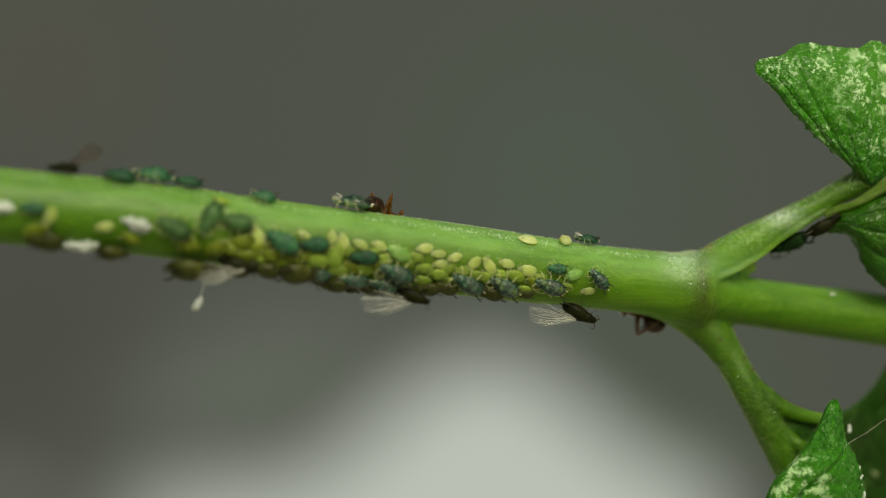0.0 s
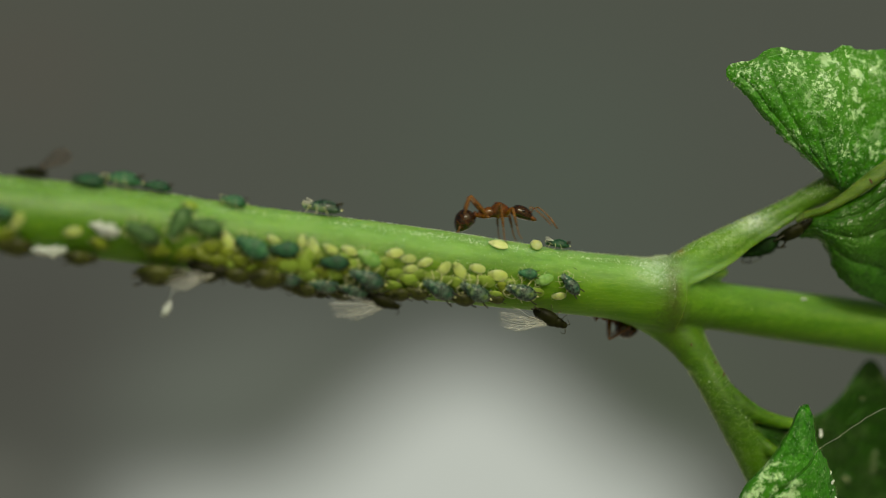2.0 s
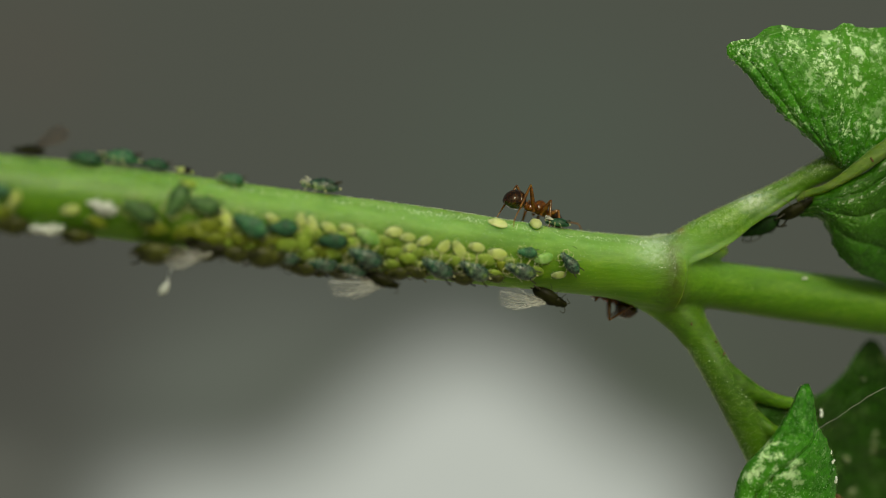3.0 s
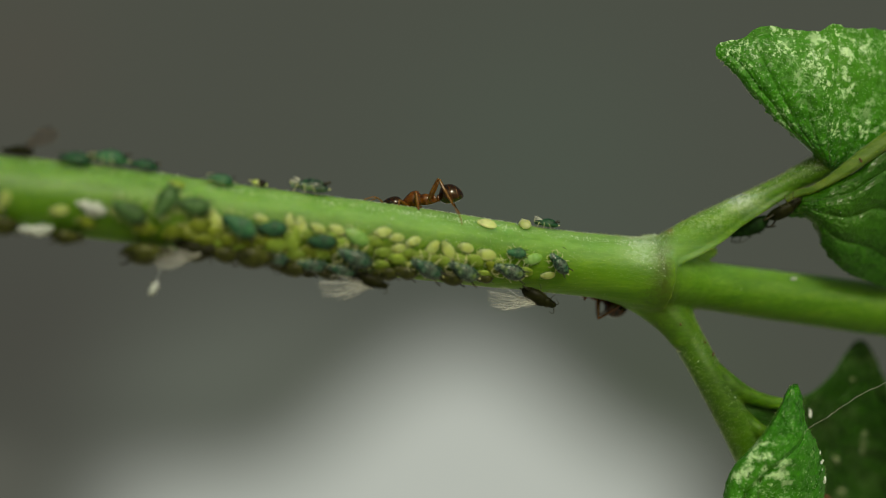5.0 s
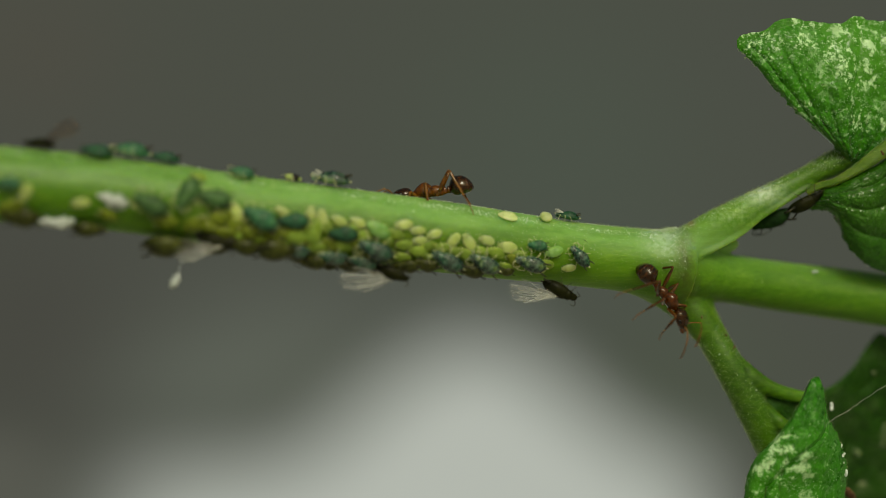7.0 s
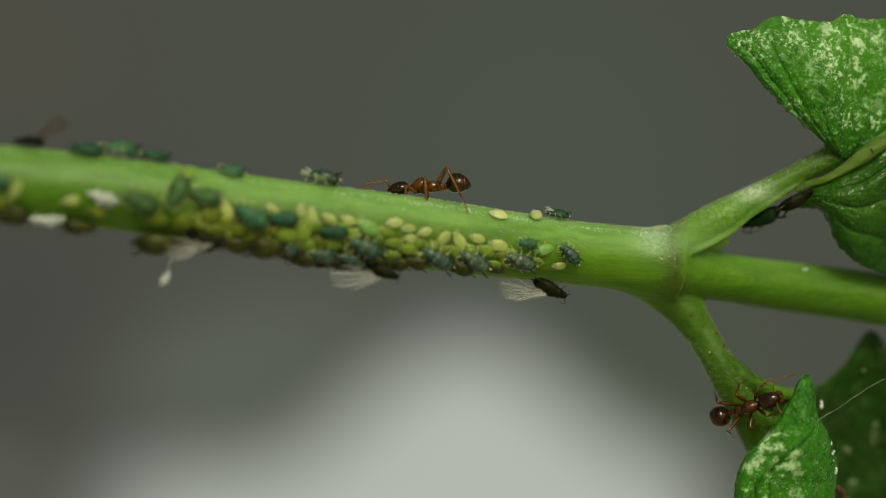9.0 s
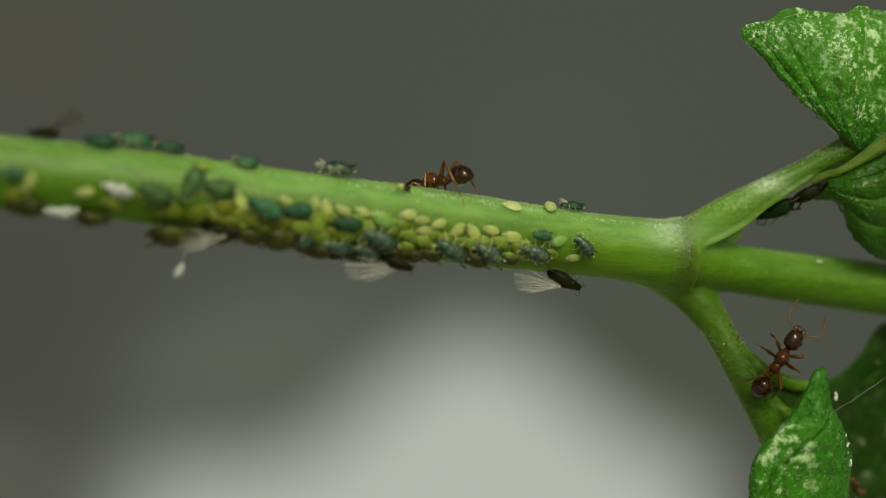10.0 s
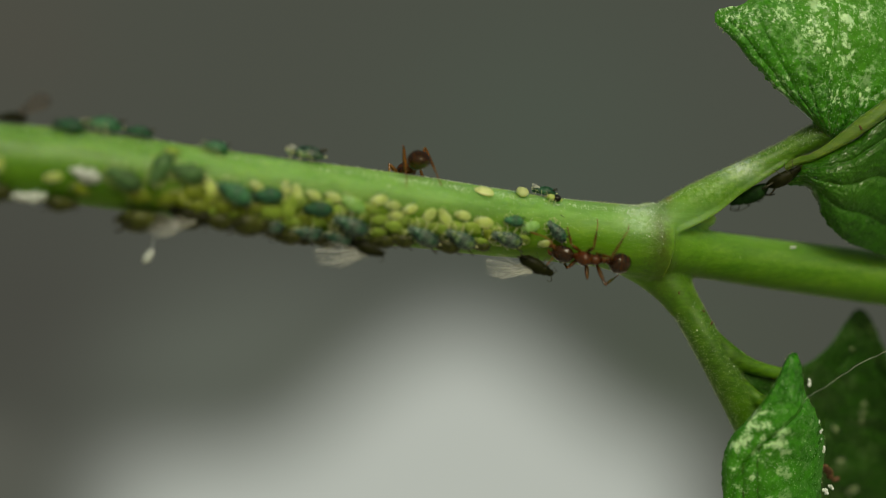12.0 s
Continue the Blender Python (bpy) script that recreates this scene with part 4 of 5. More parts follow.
def build_winged():
    # mm right, up, behind of the body's middle; heading, length; the wings
    specs = (
        (6.62, -2.95, 0.3, -27, 1.88, ((6.45, -3.38, -0.2, 172, 2.6, 0.55, -8), (6.25, -3.30, 0.1, 182, 1.9, 0.42, 8)), "winged aphid with a dark olive body and crumpled milky wings"),
        (-1.32, -2.14, -1.6, -20, 1.7, ((-1.05, -2.46, -1.9, 183, 3.1, 0.52, -6), (-1.25, -2.45, -1.6, 194, 2.2, 0.42, 8)), "dark winged aphid with spread milky wings under the stem"),
        (-9.73, -0.62, -3.4, -14, 1.9, ((-9.45, -0.95, -3.9, 190, 2.5, 0.50, -6), (-9.8, -1.0, -3.6, 200, 1.8, 0.35, 8)), "dark winged aphid with pale wings under the stem"))
    for x, z, y, angle, size, wings, label in specs:
        ob = make_aphid("winged_aphid", BROWN, LIMB_DARK, 0.78, 0.9, True, label, "winged aphids", 0.25)
        n = Vector((-0.25, -0.85, -0.45)).normalized()
        m = turned(spot(x, z, y), n, angle, size)
        add_wings(ob, m, wings)
        ob.matrix_basis = m
    ob = make_aphid("winged_aphid", BROWN, LIMB_DARK, 0.9, 0.9, True, "dark aphid with a raised smoky wing on the crest", "winged aphids", 0.6)
    m = turned(*seat(-18.22, 3.85), 178, 1.45)
    add_wings(ob, m, ((-17.9, 4.1, -4.6, 28, 1.75, 0.40, 10),), True)
    ob.matrix_basis = m
    for x, z, angle, size, skin, stub, label in (
            (-4.39, 2.25, 172, 1.85, APHID_MOTTLED, ((-4.75, 2.42, -1.6, 172, 0.62, 0.09, -10), (-4.70, 2.45, -1.2, 150, 0.55, 0.04, 6)), "mottled aphid with white wing stubs on the crest"),
            (6.89, 0.55, 172, 1.2, APHID_DEEP, ((6.72, 0.62, 0.9, 158, 0.50, 0.10, -8),), "deep green aphid with a white wing stub on the crest")):
        ob = make_aphid("moulting_aphid", skin, LIMB_PALE, 0.95, 1.0, True, label, "moulting aphids on the crest", 0.62)
        m = turned(*seated(x, z, 0.19 * size), angle, size)
        add_wings(ob, m, stub)
        ob.matrix_basis = m
    for x, z, angle, size, fat, skin, label in ((16.45, 0.55, 212, 2.2, 0.8, APHID_SHADY, "dark green aphid under the leaf stalk"), (18.15, 1.39, 34, 2.0, 0.72, BROWN, "dark brown aphid under the leaf stalk")):
        ob = make_aphid("aphid", skin, LIMB_DARK, fat, 0.9, True, label, "aphids under the leaf stalk", 1.0 if skin is APHID_SHADY else 0.4)
        ob.matrix_basis = turned(spot(x, z, 3.2 if skin is APHID_SHADY else 2.5), Vector((0.30, -0.62, -0.72)).normalized(), angle, size)


def build_husks():
    rnd = random.Random(9)
    for x, z, angle, size, drop in ((-14.83, 1.25, 160, 1.5, 0), (-17.41, 0.27, 172, 1.7, 0), (-21.10, 2.03, 170, 1.3, 0), (-11.77, -2.63, 60, 0.80, 1), (-4.23, -1.33, 20, 0.8, 0)):
        ob = tagged(new("shed_skin"), "crumpled white shed aphid skin" if not drop else "crumpled white shed skin hanging under the stem", "shed skin", "shed skins")
        bm = bmesh.new()
        blob(bm, (0, 0, 0.10), (0.50, 0.13, 0.08), 20, 16, taper=0.3, bend=0.08, rough=1.6)
        part("shell", bm, HUSK, ob, scale=MM)
        for k in range(6):
            bm = bmesh.new()
            s = 1 if k % 2 else -1
            x0 = -0.2 + 0.18 * (k // 2)
            rod(bm, [(x0, 0.05 * s, 0.08), (x0 + rnd.uniform(-.15, .15), 0.18 * s, 0.13), (x0 + rnd.uniform(-.3, .2), 0.26 * s, 0.03)], [0.025, 0.018, 0.010], 5)
            part("leg", bm, HUSK, ob, scale=MM)
        if drop:
            m = turned(spot(x, z, -3.6), Vector((0.2, -0.9, -0.3)).normalized(), angle, size)
            bm = bmesh.new()
            top = seat(-11.17, -1.00)[0]
            inv = m.inverted()
            a, b = inv @ spot(x, z, -3.6), inv @ top
            a, b = a / MM, b / MM
            rod(bm, [a, (a + b) / 2 + Vector((0.1, 0.05, 0)), b], [0.012, 0.010, 0.012], 5)
            part("thread", bm, HUSK, ob, "pale thread", scale=MM)
        else:
            p, n = seat(x, z)
            m = turned(p, n, angle, size)
        ob.matrix_basis = m


def build_crumbs():
    """White crumbs of shed skin, brown droppings and pale flecks that have fallen on the leaves."""
    rnd = random.Random(21)
    white = ("small white crumb of shed skin on the plant", "shed skin", "crumbs on the plant", HUSK, "shed_skin")
    brown = ("small brown dropping on the low leaf", "dropping", "droppings on the plant", CRUMB_BROWN, "dropping")
    fleck = ("faint pale fleck on the dark low leaf", "fleck", "flecks on the low leaf", FLECK, "fleck")
    scar = ("tiny brown wart on the stalk", "wart", "warts on the stalks", CRUMB_BROWN, "wart")
    for x, z, y, size, (label, category, group, material, name) in (
            (19.50, -8.62, 3.0, 0.44, white), (20.01, -10.49, 0.6, 0.22, white), (20.08, -10.95, 0.7, 0.32, white), (20.24, -11.81, 0.9, 0.40, white), (20.10, -11.30, 0.7, 0.20, white),
            (20.30, -13.80, 1.4, 0.55, white), (20.55, -13.60, 2.0, 0.4, white), (18.68, -2.17, 4.0, 0.34, white), (20.71, -10.83, 7.2, 0.65, fleck), (22.0, -10.0, 7.6, 0.5, fleck), (21.95, -10.35, 7.9, 0.5, fleck), (22.05, -9.6, 7.5, 0.4, fleck),
            (21.54, -13.72, 8.5, 0.8, fleck), (20.95, -12.3, 7.5, 0.5, fleck), (21.51, -6.99, 6.2, 0.28, fleck), (20.36, -12.85, 3.4, 1.1, brown), (20.75, -13.20, 4.2, 0.7, brown),
            (21.92, 3.48, 1.45, 0.30, scar), (14.86, -5.80, 2.25, 0.26, scar), (14.46, -5.22, 2.3, 0.20, scar), (13.30, -4.35, 2.1, 0.18, scar)):
        bm = bmesh.new()
        for k in range(3):
            blob(bm, (0.22 * (k - 1), rnd.uniform(-.1, .1), rnd.uniform(-.08, .08)), (rnd.uniform(0.18, 0.3), rnd.uniform(0.14, 0.22), rnd.uniform(0.12, 0.18)), 8, 10, taper=rnd.uniform(-.3, .3), rough=0.8)
        ob = new(name, finish(name, bm, material, MM))
        ob.matrix_basis = Matrix.Translation(spot(x, z, y)) @ Euler((rnd.uniform(0, 6), rnd.uniform(0, 6), rnd.uniform(0, 6))).to_matrix().to_4x4() @ Matrix.Scale(size, 4)
        tagged(ob, label, category, group)


def build_specks():
    """Sticky gland drops on the skin of stem and stalks, whitish to stand in for glints."""
    rnd = random.Random(3)
    cell = bmesh.new()
    bmesh.ops.create_icosphere(cell, subdivisions=1, radius=1)
    shape = [v.co.copy() for v in cell.verts]
    faces = [[v.index for v in f.verts] for f in cell.faces]
    cell.free()
    verts, polys = [], []
    for name, count in (("main", 4200), ("upper", 1100), ("lower", 350)):
        line, radii = LINES[name]
        for _ in range(count):
            i = rnd.randrange(1, len(line) - (150 if name == "main" else 1))
            tangent = (line[i + 1] - line[i - 1]).normalized()
            up = Vector((0, 0, 1))
            up = (up - tangent * up.dot(tangent)).normalized()
            front = tangent.cross(up)
            if front.y > 0:
                front = -front
            if name == "main" and rnd.random() < 0.35:
                i = rnd.choice((int(len(line) * rnd.uniform(0.60, 0.77)), int(len(line) * rnd.uniform(0.32, 0.46))))
                i = max(1, min(len(line) - 2, i))
            # many crowd about 53 degrees up, painting the crest's line of glints
            a = radians(rnd.gauss(50, 24) if i > len(line) * 0.62 or rnd.random() < 0.45 else rnd.gauss(53, 4))
            if name == "main" and rnd.random() < 0.16:
                a = radians(rnd.gauss(86, 7))
            n = front * math.cos(a) + up * math.sin(a)
            size = rnd.choice((0.006, 0.008, 0.010, 0.012, 0.014, 0.022)) * (0.8 if rnd.random() < 0.95 else rnd.uniform(1.2, 1.8)) * MM
            if name == "main" and (abs(math.degrees(a) - 53) < 7 or a > radians(76)):
                size *= 1.5
            c = line[i] + (line[i + 1] - line[i]) * rnd.random() + n * (radii[i] + size * 0.4)
            base = len(verts)
            verts += [tuple(c + q * size) for q in shape]
            polys += [[base + k for k in f] for f in faces]
    for grid, count in zip(BLADES, (500, 40, 300, 0)):
        for _ in range(count):
            row = rnd.choice(grid[3:-14])
            x, z, y = rnd.choice(row)
            size = rnd.choice((0.006, 0.008, 0.010, 0.012, 0.018)) * MM
            c = spot(x + rnd.uniform(-.06, .06), z + rnd.uniform(-.06, .06), y)
            base = len(verts)
            verts += [tuple(c + q * size) for q in shape]
            polys += [[base + k for k in f] for f in faces]
    me = bpy.data.meshes.new("gland_drops")
    me.from_pydata(verts, [], polys)
    for f in me.polygons:
        f.use_smooth = True
    me.materials.append(DROPLET)
    tagged(new("gland_drops", me), "tiny sticky drops that paint glints on the plant's skin", "droplets", kind="stuff")


def build_hairs():
    """The stem's short pale down."""
    rnd = random.Random(12)
    verts, polys = [], []
    for name, count in (("main", 7000), ("upper", 2500), ("lower", 5000)):
        line, radii = LINES[name]
        for _ in range(count):
            i = rnd.randrange(1, len(line) - (150 if name == "main" else 2))
            if name == "main" and rnd.random() < 0.22:
                i = int(len(line) * rnd.uniform(0.58, 0.72))
            tangent = (line[i + 1] - line[i - 1]).normalized()
            up = Vector((0, 0, 1))
            up = (up - tangent * up.dot(tangent)).normalized()
            front = tangent.cross(up)
            if front.y > 0:
                front = -front
            a = rnd.uniform(-0.3, 2.2) if name != "lower" else rnd.uniform(-2.0, 2.0)
            n = front * math.cos(a) + up * math.sin(a)
            c = line[i] + (line[i + 1] - line[i]) * rnd.random() + n * (radii[i] * 0.985)
            lean = (n + tangent * rnd.uniform(-0.5, 0.5) + front * rnd.uniform(-0.3, 0.3)).normalized()
            tip = c + lean * rnd.uniform(0.07, 0.15) * MM
            e1 = lean.orthogonal().normalized() * 0.0055 * MM
            e2 = lean.cross(e1)
            base = len(verts)
            verts += [tuple(c + e1), tuple(c - e1 * 0.5 + e2 * 0.87), tuple(c - e1 * 0.5 - e2 * 0.87), tuple(tip)]
            polys += [(base, base + 1, base + 3), (base + 1, base + 2, base + 3), (base + 2, base, base + 3)]
    # a fringe along the leaf margins
    for grid, count in zip(BLADES, (500, 300, 700)):
        for _ in range(count):
            row = rnd.choice(grid[2:])
            x, z, y = row[0] if rnd.random() < 0.5 else row[-1]
            other = row[3] if row[0] == (x, z, y) else row[-4]
            c = spot(x, z, y)
            lean = (c - spot(*other)).normalized()
            lean = (lean + Vector((rnd.uniform(-.7, .7), rnd.uniform(-.5, .5), rnd.uniform(-.7, .7)))).normalized()
            c = c + Vector((rnd.uniform(-.05, .05), 0, rnd.uniform(-.05, .05))) * MM
            tip = c + lean * rnd.uniform(0.05, 0.13) * MM
            e1 = lean.orthogonal().normalized() * 0.006 * MM
            e2 = lean.cross(e1)
            base = len(verts)
            verts += [tuple(c + e1), tuple(c - e1 * 0.5 + e2 * 0.87), tuple(c - e1 * 0.5 - e2 * 0.87), tuple(tip)]
            polys += [(base, base + 1, base + 3), (base + 1, base + 2, base + 3), (base + 2, base, base + 3)]
    me = bpy.data.meshes.new("stem_hairs")
    me.from_pydata(verts, [], polys)
    me.materials.append(HAIR)
    tagged(new("stem_hairs", me), "short pale down on stem, stalks and leaf margins", "plant hairs", kind="stuff")


def build_thread():
    bm = bmesh.new()
    rnd = random.Random(8)
    line = curve_through([(19.09, -9.73, -0.2), (19.47, -9.33, -0.3), (20.23, -8.87, 0.0), (21.04, -8.32, 0.4), (22.13, -7.62, 1.0), (23.48, -7.02, 1.6)], 8)
    rod_line = [spot(p[0] + rnd.uniform(-.03, .03), p[1] + rnd.uniform(-.03, .03), p[2]) for p in line]
    tube(bm, rod_line, [0.006 * MM] * len(rod_line), 6)
    tagged(new("thread", finish("thread", bm, THREAD)), "fine white thread lying over the leaves", "thread")


def build_bristle():
    p, n = seat(7.35, -0.68)
    bm = bmesh.new()
    rod(bm, [(-0.22, 0, 0.02), (0, 0.02, 0.05), (0.22, -0.03, 0.02)], [0.012, 0.026, 0.010], 6)
    ob = tagged(new("bristle", finish("bristle", bm, LIMB_DARK, MM)), "tiny dark loose bristle lying on the stem", "bristle")
    ob.matrix_basis = turned(p, n, -25, 0.6)


# ---- what walks ----
def make_ant(label, spread=1.0, size=1.0, shell=ANT_RED, limb=ANT_LEG):
    """An ant four mm long that heads along x, its feet near z = 0. Returns the ant, its legs and feelers, its abdomen and its head."""
    ob = tagged(new("ant"), label, "ant", "ants")
    bm = bmesh.new()
    body(bm, [(-0.66, 0.05, 0.92, 0.05), (-0.62, 0.17, 0.95, 0.17), (-0.48, 0.24, 1.00, 0.27), (-0.28, 0.255, 1.03, 0.30), (-0.10, 0.23, 1.03, 0.27)], 20)
    part("rear_thorax", bm, shell, ob, "amber rear of the thorax", scale=MM)
    bm = bmesh.new()
    body(bm, [(-0.18, 0.20, 1.03, 0.25), (-0.06, 0.28, 1.06, 0.34), (0.12, 0.335, 1.09, 0.41), (0.30, 0.335, 1.08, 0.40), (0.48, 0.27, 1.04, 0.33), (0.62, 0.18, 1.02, 0.22), (0.72, 0.11, 1.02, 0.13), (0.78, 0.05, 1.02, 0.06)], 22)
    part("thorax", bm, shell, ob, "amber humped thorax", scale=MM)
    bm = bmesh.new()
    body(bm, [(-1.00, 0.06, 0.98, 0.08), (-0.94, 0.13, 1.00, 0.17), (-0.86, 0.14, 1.02, 0.19), (-0.80, 0.09, 0.97, 0.12), (-0.74, 0.10, 1.00, 0.19), (-0.67, 0.11, 1.00, 0.21), (-0.58, 0.10, 0.96, 0.14)], 12)
    part("waist", bm, shell, ob, scale=MM)

    # the abdomen hangs on the waist and swings on its own
    hang = Vector((-0.90, 0, 1.00))
    bm = bmesh.new()
    body(bm, [(-1.09, 0.03, -0.14, 0.03), (-1.06, 0.17, -0.11, 0.16), (-0.92, 0.37, -0.05, 0.36), (-0.68, 0.48, 0.0, 0.48), (-0.44, 0.50, 0.03, 0.51), (-0.22, 0.41, 0.03, 0.43), (-0.08, 0.23, 0.01, 0.25), (0.0, 0.09, 0.0, 0.10)], 26)
    abdomen = part("abdomen", bm, ANT_DARK, ob, "shiny dark brown abdomen", scale=MM, at=hang * MM)
    for x, wide, tall, z in ((-0.60, 0.504, 0.510, 0.014), (-0.86, 0.418, 0.406, -0.036)):
        bm = bmesh.new()
        body(bm, [(x - 0.025, wide * 0.965, z, tall * 0.965), (x, wide, z, tall), (x + 0.05, wide * 1.004, z, tall * 1.004), (x + 0.08, wide * 0.97, z, tall * 0.97)], 26)
        part("band", bm, ANT_BAND, abdomen, "amber brown band", scale=MM)

    # the head nods on the neck
    neck = Vector((0.76, 0, 1.04))
    bm = bmesh.new()
    body(bm, [(-0.06, 0.10, 0.0, 0.10), (0.0, 0.24, 0.02, 0.20), (0.10, 0.355, 0.03, 0.30), (0.32, 0.41, 0.04, 0.345), (0.58, 0.395, 0.03, 0.33), (0.78, 0.34, 0.0, 0.27), (0.92, 0.25, -0.03, 0.19), (1.00, 0.10, -0.05, 0.08)], 24)
    head = part("head", bm, ANT_DARK, ob, "dark shiny head", scale=MM, at=neck * MM)
    for s in (-1, 1):
        bm = bmesh.new()
        blob(bm, (0.46, 0.37 * s, 0.13), (0.10, 0.065, 0.09), 7, 9)
        part("eye", bm, EYE, head, scale=MM)
        bm = bmesh.new()
        rod(bm, [(0.88, 0.21 * s, -0.04), (1.06, 0.20 * s, -0.07), (1.17, 0.05 * s, -0.09)], [0.10, 0.09, 0.03], 7)
        part("jaw", bm, shell, head, "amber jaw", scale=MM)
    limbs = []
    for s in (-1, 1):
        root = Vector((0.82, 0.16 * s, 0.14))
        bm = bmesh.new()
        rod(bm, [(0, 0, 0), (0.10, 0.30 * s, 0.22), (0.28, 0.66 * s, 0.32)], [0.034, 0.028, 0.034], 7, 4)
        rod(bm, [(0.28, 0.66 * s, 0.32), (0.62, 0.74 * s, 0.18), (1.02, 0.70 * s, -0.08), (1.36, 0.62 * s, -0.36)], [0.026, 0.030, 0.040, 0.032], 7, 4)
        feeler = part("feeler", bm, ANT_FEELER, head, "brown elbowed feeler", scale=MM, at=root * MM)
        limbs.append((feeler, root, "feeler", s, 0))
        for k, (root, knee, foot) in enumerate((
                ((0.46, 0.22, 0.84), (0.80, 0.72, 1.18), (1.05, 1.00, -0.28)),
                ((0.10, 0.24, 0.80), (0.06, 0.86, 1.48), (0.02, 1.30, -0.40)),
                ((-0.34, 0.20, 0.84), (-1.02, 0.60, 1.88), (-1.95, 0.98, -0.30)))):
            root, knee, foot = (Vector((q[0], (0.2 + (q[1] - 0.2) * spread) * s, q[2])) for q in (root, knee, foot))
            k1, f1 = knee - root, foot - root
            bm = bmesh.new()
            rod(bm, [(0, 0, 0), k1 * 0.12, k1 * 0.45, k1 * 0.8, k1], [0.085, 0.065, 0.100, 0.075, 0.042], 9, 4)
            leg = part("leg", bm, limb, ob, scale=MM, at=root * MM)
            ankle = k1 + (f1 - k1) * 0.58
            bm = bmesh.new()
            rod(bm, [k1, k1 * 0.5 + ankle * 0.5, ankle], [0.044, 0.068, 0.040], 7, 4)
            part("shin", bm, limb, leg, scale=MM)
            bm = bmesh.new()
            rod(bm, [ankle, ankle * 0.4 + f1 * 0.6, f1 + Vector((0.10, 0.05 * s, 0))], [0.030, 0.024, 0.016], 6, 3)
            part("foot", bm, ANT_FEELER, leg, "pale amber foot", scale=MM)
            limbs.append((leg, root, "leg", s, k))
    ob.scale = (size,) * 3
    return ob, limbs, (abdomen, hang), (head, neck)


def make_mite():
    ob = tagged(new("small_bug"), "tiny yellow and black bug crawling along the stem", "bug")
    bm = bmesh.new()
    blob(bm, (-0.12, 0, 0.20), (0.21, 0.19, 0.17), 10, 14)
    part("back", bm, EYE, ob, "black back", scale=MM)
    bm = bmesh.new()
    blob(bm, (0.13, 0, 0.19), (0.24, 0.18, 0.155), 9, 12)
    part("front", bm, NYMPH, ob, "yellow front", scale=MM)
    bm = bmesh.new()
    blob(bm, (-0.31, 0, 0.17), (0.10, 0.11, 0.09), 7, 10)
    part("tip", bm, NYMPH, ob, "yellow tail tip", scale=MM)
    for s in (-1, 1):
        for k in range(3):
            bm = bmesh.new()
            x = -0.08 + 0.14 * k
            rod(bm, [(x, 0.10 * s, 0.14), (x + 0.02, 0.24 * s, 0.18), (x + 0.03, 0.32 * s, 0.0)], [0.022, 0.018, 0.012], 5)
            part("leg", bm, LIMB_PALE, ob, scale=MM)
        bm = bmesh.new()
        rod(bm, [(0.32, 0.05 * s, 0.2), (0.42, 0.12 * s, 0.26), (0.52, 0.16 * s, 0.22)], [0.012, 0.011, 0.009], 5)
        part("feeler", bm, LIMB_PALE, ob, scale=MM)
    return ob


